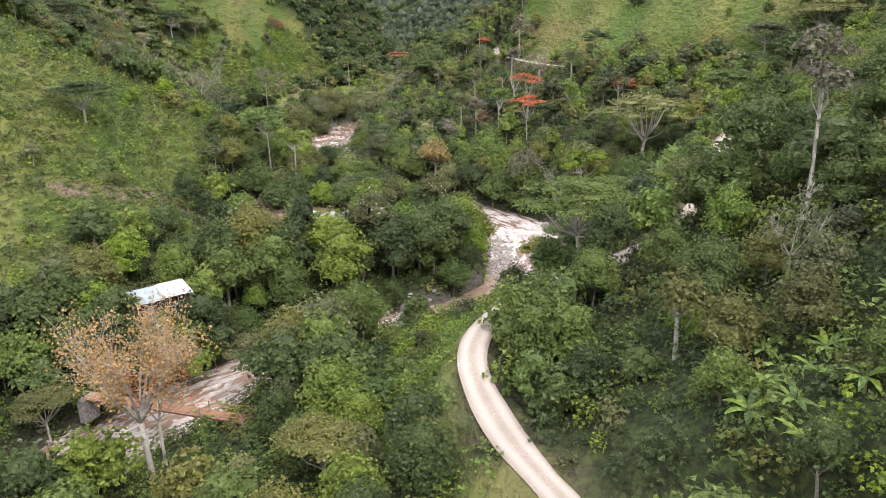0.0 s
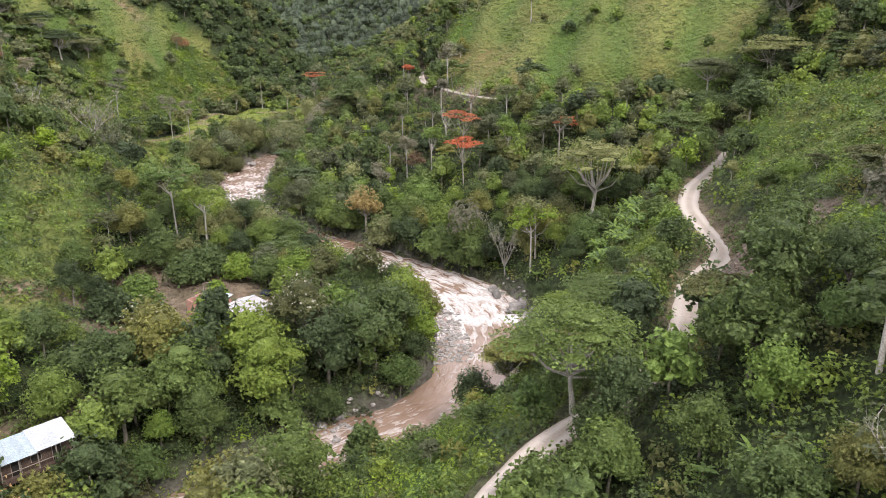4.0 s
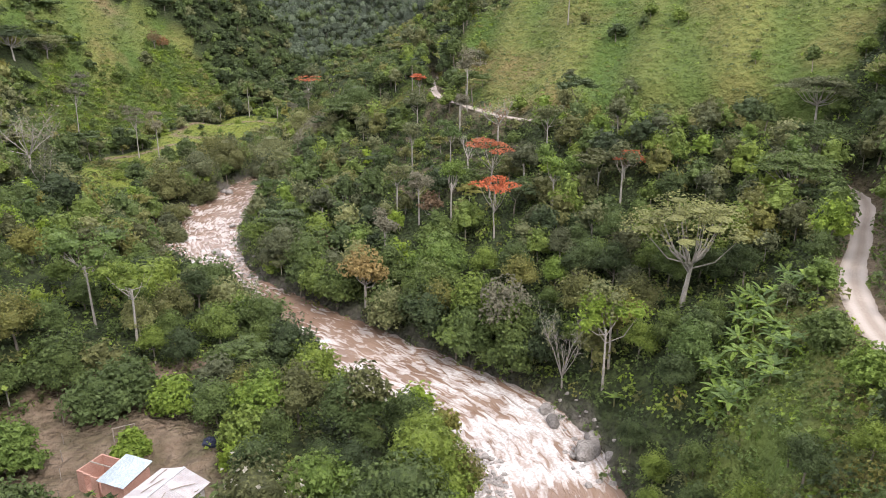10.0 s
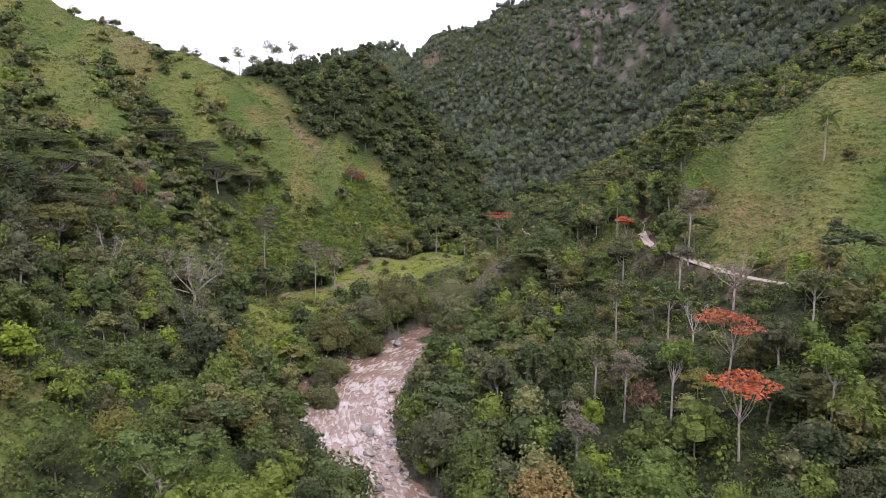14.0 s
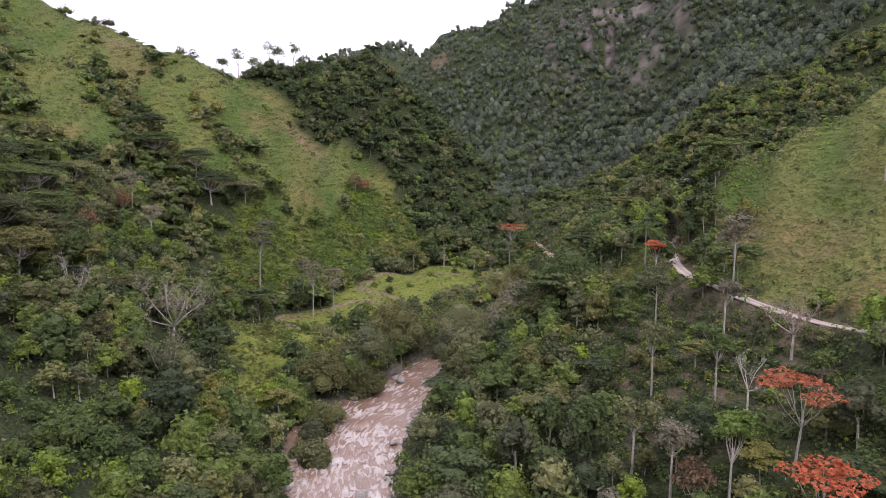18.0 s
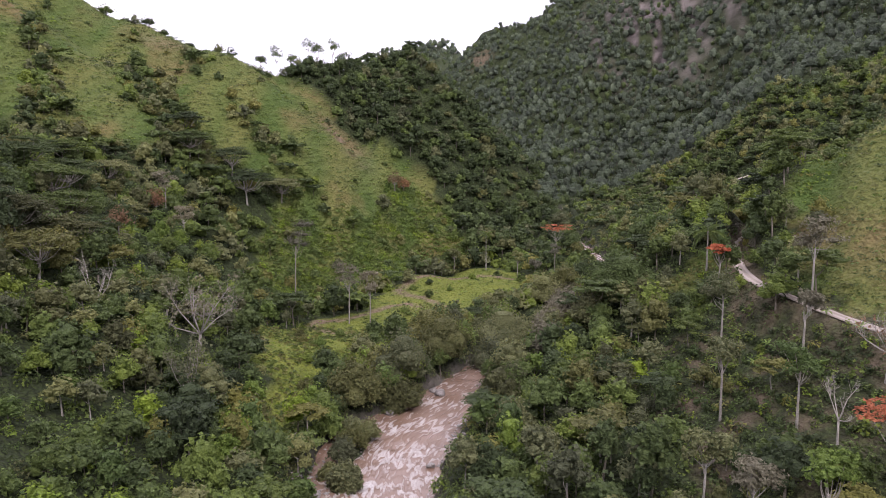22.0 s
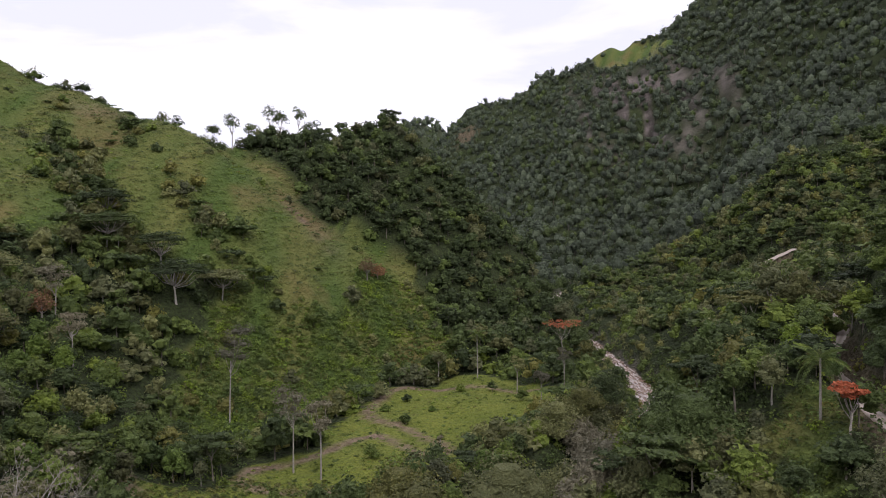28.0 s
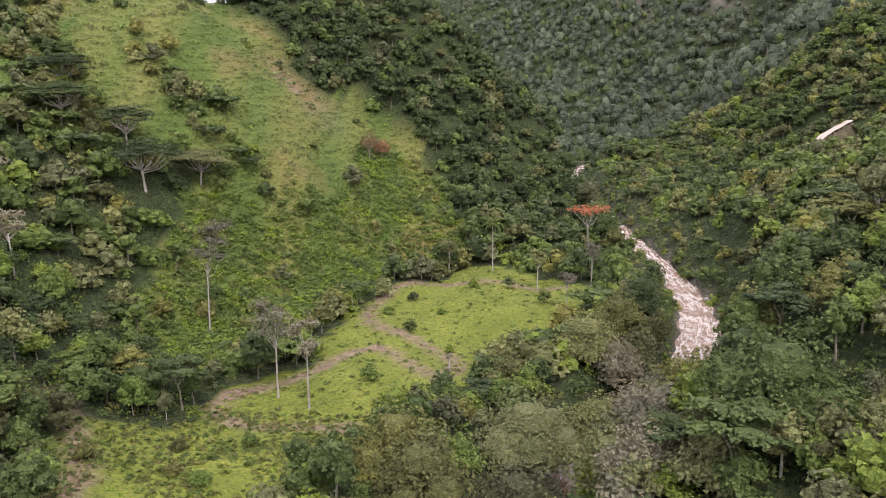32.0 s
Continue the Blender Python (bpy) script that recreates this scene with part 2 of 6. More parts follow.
# ---- the lie of the land ----
RIVER = [(-75, 20, -5), (-42, 64, -3), (-24, 86, -2), (-7, 98.5, -1.5), (4, 104, -1.2), (14.5, 111, -1), (22.5, 127, -0.5), (21, 148, 0.3),
         (6, 167, 1.5), (-9, 185, 2.4), (-24, 206, 3.1), (-32, 232, 3.8), (-32.5, 250, 4.3), (-25, 278, 5.2), (-12, 310, 6),
         (8, 342, 6.6), (16, 374, 7.6), (16, 405, 9.4), (5, 463, 12.6), (-6, 522, 16), (-12, 600, 20), (20, 680, 27), (90, 800, 40)]
ROAD = [(24, 12, 11), (15, 28, 12.5), (8.5, 40, 14), (5.5, 48, 15), (4.6, 56, 16), (7.5, 63.5, 16.4), (14, 70, 17), (26, 78, 18),
        (35, 87, 18.8), (42, 98, 19.6), (50, 106, 20.3), (53, 116, 21), (56, 127, 21.6), (63, 139, 22.2), (75, 153, 23), (88, 172, 25),
        (84, 200, 27), (62, 225, 29), (45, 239, 30), (37, 258, 31), (32, 278, 32.5), (38, 315, 34.5), (52, 350, 36), (60, 385, 37.6),
        (64, 425, 40.5), (67, 458, 43), (74, 492, 45), (100, 540, 50)]


def smooth_line(points, step):
    """A smooth line through the points, as an array, one row every step or so."""
    p = np.array(points, float)
    p = np.vstack([2 * p[0] - p[1], p, 2 * p[-1] - p[-2]])
    out = []
    for a, b, c, d in zip(p, p[1:], p[2:], p[3:]):
        n = max(2, int(np.linalg.norm(c - b) / step))
        u = (np.arange(n) / n)[:, None]
        out.append(0.5 * (2 * b + (c - a) * u + (2 * a - 5 * b + 4 * c - d) * u**2 + (3 * b - a - 3 * c + d) * u**3))
    return np.vstack(out)


RIVER_LINE, ROAD_LINE = smooth_line(RIVER, 3.0), smooth_line(ROAD, 2.0)


def to_line(x, y, line):
    """Distance to a line on the plan, the line's height at the nearest place, and the side (positive: right of its way)."""
    best, high, side = np.full(x.shape, 1e9), np.zeros(x.shape), np.zeros(x.shape)
    for a, b in zip(line, line[1:]):
        dx, dy = b[0] - a[0], b[1] - a[1]
        u = (((x - a[0]) * dx + (y - a[1]) * dy) / (dx * dx + dy * dy + 1e-9)).clip(0, 1)
        d = np.hypot(x - a[0] - u * dx, y - a[1] - u * dy)
        near = d < best
        best = np.where(near, d, best)
        high = np.where(near, a[2] + u * (b[2] - a[2]), high)
        side = np.where(near, np.sign((x - a[0]) * dy - (y - a[1]) * dx), side)
    return best, high, side


def ripple(x, y, size, seed):
    """Soft unevenness between -1 and 1."""
    r = np.random.RandomState(seed)
    out = 0 * x
    for _ in range(7):
        a, k, ph = r.uniform(0, 6.28), 6.28 / size * r.uniform(0.6, 1.6), r.uniform(0, 6.28)
        out = out + np.sin(k * (x * np.cos(a) + y * np.sin(a)) + ph + 1.3 * np.sin(k * 0.6 * (y * np.cos(a) - x * np.sin(a)) + ph * 2))
    return out / 4


# Ridges: from (x, y, z) to (x, y, z), and how steeply the ground falls away on both sides.
RIDGES = [
    (75, -0, 58.7, 105, 61, 57.7, 0.60),
    (104, 61, 70.8, 117, 149, 49.8, 0.64),
    (56, 315, 60.0, 154, 275, 118.5, 0.70),
    (177, 292, 103.8, 288, 210, 189.6, 0.53),
    (101, 424, 65.1, 240, 420, 150.0, 0.52),
    (100, 777, 55.2, 178, 1200, 346.7, 0.76),
    (-192, 1268, 198, -128, 1268, 256, 0.87),
    (-128, 1268, 258, 160, 1204, 354, 0.87),
    (172, 1202, 370, 429, 1096, 520, 0.86),
    (439, 1083, 495.0, 326, 707, 238.2, 0.70),
    (-330, 415, 195, -262, 440, 145, 0.74),
    (-262, 440, 145, -211, 449, 118, 0.76),
    (-330, 390, 180, -221, 391, 116, 0.75),
    (-211, 449, 118, -160, 440, 106, 0.88),
    (-153, 464, 99.5, -96, 535, 113, 0.98),
    (-87, 525, 115, -19, 513, 43, 0.86),
    (-129, 162, 69.9, -207, 265, 96.6, 0.63),
    (-520, 1950, 308, -370, 1950, 346, 0.45),
    (78, 98, 42, 85, 132, 44, 0.95),
]


def hills(x, y, ridges):
    d, zr, side = to_line(x, y, RIVER_LINE[::2])
    floor = zr + 2.2 + 0.10 * np.maximum(d - 9, 0)
    total, soft = np.exp(np.clip(floor / 5.0, -50, 200)), 5.0
    for x0, y0, z0, x1, y1, z1, slope in ridges:
        dx, dy = x1 - x0, y1 - y0
        u = (((x - x0) * dx + (y - y0) * dy) / (dx * dx + dy * dy)).clip(0, 1)
        far = np.sqrt((x - x0 - u * dx) ** 2 + (y - y0 - u * dy) ** 2 + 40)
        total = total + np.exp(np.clip((z0 + u * (z1 - z0) - slope * far) / soft, -60, 200))
    return soft * np.log(total)


# Level places: centre, half lengths, height.
FLATS = [(-62, 352, 40, 62, 8.0), (-44, 408, 34, 26, 9.5), (-20, 123, 15, 13, 6.8), (-36, 92, 9, 7, 6.6), (-34, 140, 12, 12, 7.2),
         (-50, 262, 10, 24, 6.6)]


def ribs(x, y):
    """Worn ribs and hollows that run down the open slopes, between -1 and 1."""
    s = np.where(x > 0, 0.93 * x - 0.37 * y, 0.97 * x + 0.24 * y) + 2.5 * ripple(x, y, 60, 14)
    return 0.6 * np.sin(s / 3.1) + 0.4 * np.sin(s / 7.3 + 1.0) + 0.25 * ripple(x, y, 22, 15)


def base_ground(x, y):
    h = hills(x, y, RIDGES)
    for cx, cy, rx, ry, z in FLATS:
        d = np.sqrt(((x - cx) / rx) ** 2 + ((y - cy) / ry) ** 2)
        w = 1 / (1 + np.exp(np.minimum((d - 1.0) * 7, 60)))
        h = h + w * (z - h)
    far = np.clip((np.hypot(x, y - 200) - 150) / 400, 0, 1)
    h = h + 9.0 * np.clip((y - 680) / 150, 0, 1) * np.clip((1300 - y) / 150, 0, 1) * (np.abs(np.sin((x + 0.35 * y) / 34 + 1.2 * ripple(x, y, 260, 16))) - 0.6)
    h = h + 3.2 * ribs(x, y) * np.exp(-(((x - 110) / 62) ** 4 + ((y - 268) / 62) ** 4)) + 0.9 * ribs(x, y) * np.exp(-(((x + 170) / 95) ** 4 + ((y - 420) / 80) ** 4))
    return h + (1 + 6 * far) * 0.8 * ripple(x, y, 38 + 0 * far, 3) + 14 * far * ripple(x, y, 190, 8) + 0.25 * ripple(x, y, 9, 4)


def river_half(y):
    """Half the river's width."""
    return np.interp(y, [60, 100, 112, 130, 150, 200, 226, 238, 250, 262, 274, 340, 400, 460, 600], [7.0, 6.0, 6.2, 9.0, 9.5, 7.5, 9, 11.2, 11, 8.5, 6.5, 4.6, 4.4, 3.8, 3])


def ground(x, y):
    """Height of the ground."""
    x, y = np.asarray(x, float), np.asarray(y, float)
    h = base_ground(x, y)
    d, z, _ = to_line(x, y, ROAD_LINE)
    w = 1 / (1 + np.exp(np.minimum((d - 3.6) * 1.5, 60)))
    h = h + np.where(d < 14, w, 0) * (z - 0.12 - h)
    d, z, _ = to_line(x, y, RIVER_LINE)
    half = river_half(y) + 0.8 * ripple(x, y, 14, 5)
    bank = z + 0.9 + 0.35 * np.maximum(d - half, 0) + 0.3 * ripple(x, y, 6, 7)
    h = np.where(d < half + 12, np.minimum(h, np.maximum(bank, z + 0.6 + (d - half) * (1.1 + 0.9 * np.exp(-(((x + 36) / 7) ** 2) - ((y - 93) / 7) ** 2)))), h)
    w = 1 / (1 + np.exp(np.minimum((d - half) * 1.6, 60)))
    h = h + w * (z - 1.6 - h)
    islet = 1.2 - np.hypot((x + 38.2 - 0.12 * (y - 243)) / 2.3, (y - 243) / 10.0) + 0.15 * ripple(x, y, 5, 17)
    return np.where(islet > 0, np.maximum(h, z - 1.4 + 2.6 * np.minimum(islet, 0.8)), h)


def inside(x, y, corners, blur=4.0):
    """Where a plan outline holds the points, its edge made uneven."""
    x = x + blur * ripple(x, y, 17, 11)
    y = y + blur * ripple(x, y, 15, 12)
    hit = np.zeros(x.shape, bool)
    for (x0, y0), (x1, y1) in zip(corners, corners[1:] + corners[:1]):
        cross = (y0 > y) != (y1 > y)
        hit ^= cross & (x < (x1 - x0) * (y - y0) / (y1 - y0 + 1e-12) + x0)
    return hit


HILL_GRASS = [(38, 268), (46, 244), (64, 228), (80, 206), (92, 188), (104, 194), (150, 225), (210, 250), (215, 345), (150, 330), (62, 335), (44, 300)]
SPUR_GRASS = [(-70, 470), (-66, 452), (-84, 420), (-92, 396), (-112, 392), (-150, 360), (-190, 330), (-260, 330), (-400, 400), (-330, 520), (-196, 500), (-146, 478), (-112, 462)]
BANK_GRASS = [(-50, 96), (-44, 118), (-45, 148), (-42, 160), (-48, 174), (-60, 184), (-84, 180), (-130, 150), (-120, 95), (-70, 84)]
MEADOW = [(-51, 234), (-49, 242), (-51, 257), (-53, 276), (-48, 294), (-45, 312), (-34, 324), (-32, 339), (-22, 350), (-14, 356), (-6, 385), (-18, 412), (-44, 425),
          (-55, 403), (-65, 381), (-66, 361), (-68, 336), (-76, 322), (-77, 306), (-88, 298), (-77, 284), (-64, 266), (-60, 250)]
ROAD_BANK = [(40, 82), (36, 74), (50, 69), (66, 76), (60, 88), (54, 92), (57, 103), (60, 118), (66, 132), (76, 146), (94, 152), (94, 110), (80, 88)]
SCRUB = [(-48, 180), (-45, 200), (-54, 214), (-76, 214), (-74, 188), (-60, 184)]
VERGE = [(9, 36), (4.5, 44), (2.5, 52), (2.5, 58), (5, 66), (8, 72), (22, 84), (16, 100), (8, 105), (-4, 94), (-6, 74), (-3, 60), (-1, 48), (4, 36)]
LOW_BANK = [(24, 88), (36, 96), (45, 106), (50, 118), (53, 130), (44, 136), (36, 124), (28, 112), (20, 104)]
BANANAS = [(44, 107), (50, 112), (54, 128), (62, 142), (56, 148), (44, 138), (38, 126), (40, 114)]
TERRACES = [(12, 222), (40, 214), (48, 236), (36, 256), (30, 274), (16, 266)]
GREEN_STRIP = [(17, 272), (24, 268), (31, 292), (24, 298)]
YARD = [(-41, 124), (-30, 115), (-22, 121), (-12, 120), (-11, 132), (-16, 140), (-16, 151), (-24, 154), (-36, 148)]
POINT = [(-6, 143), (10, 144), (8, 152), (-2, 162), (-10, 170), (-14, 166), (-8, 158)]
SLIDE = [(37.5, 84), (40, 90), (43, 96), (47.5, 102), (51, 100), (53, 93), (50, 86.5), (44.5, 83), (40, 81)]
LUSH = [(-46, 438), (-52, 427), (-60, 412), (-70, 372), (-80, 338), (-88, 326), (-98, 334), (-108, 356), (-112, 384), (-98, 402), (-82, 432), (-86, 448), (-72, 462), (-58, 456)]
# Wooded gullies in the grassy spur.
GULLIES = [([(-215, 385, 0), (-192, 357, 0), (-173, 345, 0), (-159, 333, 0), (-137, 312, 0)], 12.0), ([(-180, 407, 0), (-161, 390, 0), (-149, 384, 0), (-137, 374, 0), (-122, 374, 0), (-110, 362, 0)], 11.0),
           ([(-138, 410, 0), (-126, 406, 0), (-114, 402, 0), (-102, 397, 0), (-99, 378, 0)], 7.0), ([(-79, 438, 0), (-81, 418, 0)], 4.5), ([(-170, 432, 0), (-166, 424, 0)], 4.0)]


def in_gully(x, y):
    return np.any([to_line(x, y, np.array(g, float))[0] < w + 2 * ripple(x, y, 12, 96) for g, w in GULLIES], axis=0)


HUT_YARD = [(-42, 88), (-35, 86), (-29, 91), (-31, 99), (-44, 98)]

# ---- makers ----


def mesh_of(name, verts, tris, mats, which=None, smooth=False, fields=()):
    """A mesh from arrays of points and triangles; which: each triangle's material; fields: (name, value per point)."""
    verts, tris = np.asarray(verts, np.float32), np.asarray(tris, np.int32)
    me = bpy.data.meshes.new(name)
    me.vertices.add(len(verts))
    me.vertices.foreach_set("co", verts.ravel())
    me.loops.add(3 * len(tris))
    me.loops.foreach_set("vertex_index", tris.ravel())
    me.polygons.add(len(tris))
    me.polygons.foreach_set("loop_start", np.arange(0, 3 * len(tris), 3, dtype=np.int32))
    me.polygons.foreach_set("loop_total", np.full(len(tris), 3, np.int32))
    for m in mats:
        me.materials.append(m)
    if which is not None:
        me.polygons.foreach_set("material_index", np.asarray(which, np.int32))
    me.polygons.foreach_set("use_smooth", np.full(len(tris), smooth))
    for key, values in fields:
        me.attributes.new(key, "FLOAT", "POINT").data.foreach_set("value", np.asarray(values, np.float32))
    me.update(calc_edges=True)
    return me


def part(name, me, parent, label="", at=None):
    """A mesh (or bmesh with its material, as a pair) as one part under a thing."""
    ob = new(name, me)
    ob.parent = parent
    if at is not None:
        ob.matrix_basis = at
    return tagged(ob, label)


def thing(name, m, label, category, group="", kind=""):
    """An empty at a thing's base, to which its parts belong."""
    ob = new(name)
    ob.empty_display_size = 0.3
    ob.matrix_basis = m
    return tagged(ob, label, category, group, kind)


def join(pieces):
    """(verts, tris) pairs joined."""
    vs, ts, n = [], [], 0
    for v, t in pieces:
        vs.append(np.asarray(v, float))
        ts.append(np.asarray(t, int) + n)
        n += len(v)
    return np.vstack(vs), np.vstack(ts)


def tube(points, radii, sides=6):
    """A tapering round bar along points."""
    p, r = np.array(points, float), np.array(radii, float)
    way = np.gradient(p, axis=0)
    way /= np.linalg.norm(way, axis=1)[:, None] + 1e-9
    side = np.cross(way, (0.31, 0.87, 0.38))
    side /= np.linalg.norm(side, axis=1)[:, None] + 1e-9
    third = np.cross(way, side)
    a = np.arange(sides) * 2 * np.pi / sides
    rings = p[:, None] + r[:, None, None] * (np.cos(a)[None, :, None] * side[:, None] + np.sin(a)[None, :, None] * third[:, None])
    i, j = np.meshgrid(np.arange(len(p) - 1), np.arange(sides), indexing="ij")
    a0, b0 = i * sides + j, i * sides + (j + 1) % sides
    t = np.concatenate([np.stack([a0, b0, b0 + sides], -1).reshape(-1, 3), np.stack([a0, b0 + sides, a0 + sides], -1).reshape(-1, 3)])
    top = (len(p) - 1) * sides
    cap = [(top, top + k, top + k + 1) for k in range(1, sides - 1)]
    return rings.reshape(-1, 3), np.vstack([t, cap])


def ball(centre, radii, rng, around=8, rows=5, lumps=0.12):
    """A lumpy closed ball."""
    u, v = np.meshgrid(np.arange(around) * 2 * np.pi / around, np.linspace(0, np.pi, rows + 1)[1:-1])
    d = np.stack([np.cos(u) * np.sin(v), np.sin(u) * np.sin(v), np.cos(v)], -1).reshape(-1, 3)
    d = np.vstack([d, (0, 0, 1), (0, 0, -1)]) * (1 + lumps * rng.uniform(-1, 1, (len(d) + 2, 1)))
    n, t = rows - 1, []
    for i in range(n - 1):
        for j in range(around):
            a, b = i * around + j, i * around + (j + 1) % around
            t += [(a, a + around, b + around), (a, b + around, b)]
    top, low = n * around, n * around + 1
    for j in range(around):
        t += [(top, j, (j + 1) % around), (low, (n - 1) * around + (j + 1) % around, (n - 1) * around + j)]
    return d * radii + centre, np.array(t)


def sprays(places, outward, size, rng, slim=0.62):
    """Sprays of two slim leaves each, set at an angle to each other."""
    n = len(places)
    outward = outward / (np.linalg.norm(outward, axis=1)[:, None] + 1e-9)
    along = np.cross(outward, rng.normal(size=(n, 3)))
    along /= np.linalg.norm(along, axis=1)[:, None] + 1e-9
    across = np.cross(outward, along)
    s = (size * rng.uniform(0.65, 1.35, n))[:, None]
    fold = outward * s * rng.uniform(-0.05, 0.3, (n, 1))
    lean = along * rng.uniform(-0.35, 0.35, (n, 1)) + outward * rng.uniform(0.0, 0.3, (n, 1))
    v = np.stack([places - along * s * 0.55, places + along * s * 0.6 - fold, places + (across * slim + lean) * s,
                  places - along * s * 0.5 - fold, places + along * s * 0.35 + across * s * 0.12, places - (across * slim - lean) * s], 1)
    i = 6 * np.arange(n)[:, None]
    return v.reshape(-1, 3), np.vstack([i + (0, 1, 2), i + (3, 5, 4)])


def foliage(lobes, count, size, rng, low=-0.35, lift=0.35, core=0.7, ragged=0.18, fine=(7, 4)):
    """Sprays over lobes (centre, radii), shared by their surface, round a closed inner mass."""
    area = np.array([r[0] * r[1] + r[2] * (r[0] + r[1]) for _, r in lobes])
    out = []
    for (c, r), a in zip(lobes, area):
        n = max(6, int(count * a / area.sum()))
        d = rng.normal(size=(n * 3, 3))
        d /= np.linalg.norm(d, axis=1)[:, None]
        d = d[d[:, 2] > low][:n]
        r = np.array(r)
        place = np.array(c) + d * r * (1 + ragged * rng.normal(size=(len(d), 1))).clip(0.7, 1.35)
        out.append(sprays(place, d / r * r.mean() + 0.5 * rng.normal(size=d.shape) + (0, 0, lift), size, rng))
        if core:
            out.append(ball(c, r * core, rng, *fine, 0.1))
    return join(out)


def limbs(tall, targets, thick, rng, fork=0.4, lean=0.0, sides=6):
    """A trunk from the ground to its fork, and a limb to every target."""
    top = np.array([lean * tall * rng.uniform(-1, 1), lean * tall * rng.uniform(-1, 1), tall * fork])
    trunk = [(0, 0, -0.6), top * 0.35 + rng.normal(size=3) * 0.06 * thick, top * 0.7 + rng.normal(size=3) * 0.1 * thick, top]
    out = [tube(trunk, [thick * 1.35, thick, thick * 0.85, thick * 0.72], sides)]
    for g in targets:
        g = np.array(g, float)
        start = top * rng.uniform(0.75, 1)
        bend = start + (g - start) * 0.5 + (0, 0, -0.12 * np.linalg.norm(g - start)) + rng.normal(size=3) * 0.2
        w = thick * rng.uniform(0.35, 0.6)
        out.append(tube([start, bend, g], [w, w * 0.7, w * 0.25], max(4, sides - 1)))
    return join(out)


def broad_lobes(tall, wide, rng, n):
    out = [((0, 0, tall - wide * 0.32), (wide * 0.3, wide * 0.3, wide * 0.28))]
    for k in range(n - 1):
        a = k * 2 * np.pi / (n - 1) + rng.uniform(-0.5, 0.5)
        d, h = wide * rng.uniform(0.2, 0.33), tall - wide * rng.uniform(0.4, 0.78)
        r = wide * rng.uniform(0.19, 0.29)
        out.append(((d * np.cos(a), d * np.sin(a), max(h, r * 0.8)), (r, r, r * rng.uniform(0.7, 0.95))))
    return out


def umbrella_lobes(tall, wide, rng, n):
    out = []
    for k in range(n):
        a, d = k * 2.4 + rng.uniform(-0.3, 0.3), wide * 0.42 * np.sqrt((k + 0.3) / n)
        r = wide * rng.uniform(0.15, 0.22)
        out.append(((d * np.cos(a), d * np.sin(a), tall - 0.5 - 0.9 * d * d / wide - rng.uniform(0, 0.16) * tall), (r, r * rng.uniform(0.8, 1.1), r * 0.25)))
    return out


def place_at(x, y, turn=0.0, size=1.0, sink=0.1):
    z = float(ground(np.array([x]), np.array([y]))[0]) - sink
    return pose(x, y, z, 0, 0, turn) @ Matrix.Scale(size, 4)


def tree_thing(name, lobes, tone, tall, thick, seed, count, size, label, category="tree", bark=BARK, fork=0.4, shape="broad", core=0.68, lean=0.05, wood_label="", blossom=None, group=""):
    """One tree at the origin: trunk with limbs, and crown."""
    rng = np.random.RandomState(seed)
    tree = thing(name, Matrix(), label, category, group)
    v, t = limbs(tall, [np.array(c) - (0, 0, r[2] * 0.3) for c, r in lobes], thick, rng, fork, lean)
    part("trunk", mesh_of("trunk", v, t, [bark], smooth=True), tree, wood_label)
    if count:
        v, t = foliage(lobes, count, size, rng, core=core, **({"low": -0.1, "lift": 0.8} if shape == "flat" else {}))
        part("crown", mesh_of("crown", v, t, [LEAF[tone]]), tree)
    if blossom:
        tone2, n, big = blossom
        v, t = foliage([(c, np.array(r) * 1.06) for c, r in lobes], n, big, rng, core=0, low=0.0, lift=0.7)
        part("blossom", mesh_of("blossom", v, t, [LEAF[tone2]]), tree, "clusters of flowers over the crown")
    return tree


# ---- ground ----


def steps(near_lo, near_hi, near, lo, hi, mid_lo, mid_hi, most=10.0):
    """Even steps between near_lo and near_hi, growing beyond them to lo and hi, at most so large between mid_lo and mid_hi."""
    mid, up, down = list(np.arange(near_lo, near_hi + 0.01, near)), [], []
    a, s = near_hi, near
    while a < hi:
        s = min(s * 1.12, most) if a < mid_hi else s * 1.12
        a += s
        up.append(a)
    a, s = near_lo, near
    while a > lo:
        s = min(s * 1.12, most) if a > mid_lo else s * 1.12
        a -= s
        down.append(a)
    return np.array(down[::-1] + mid + up)


def grid_tris(rows, cols):
    i, j = np.meshgrid(np.arange(rows - 1), np.arange(cols - 1), indexing="ij")
    a = (i * cols + j).ravel()
    return np.vstack([np.stack([a, a + 1, a + cols + 1], -1), np.stack([a, a + cols + 1, a + cols], -1)])


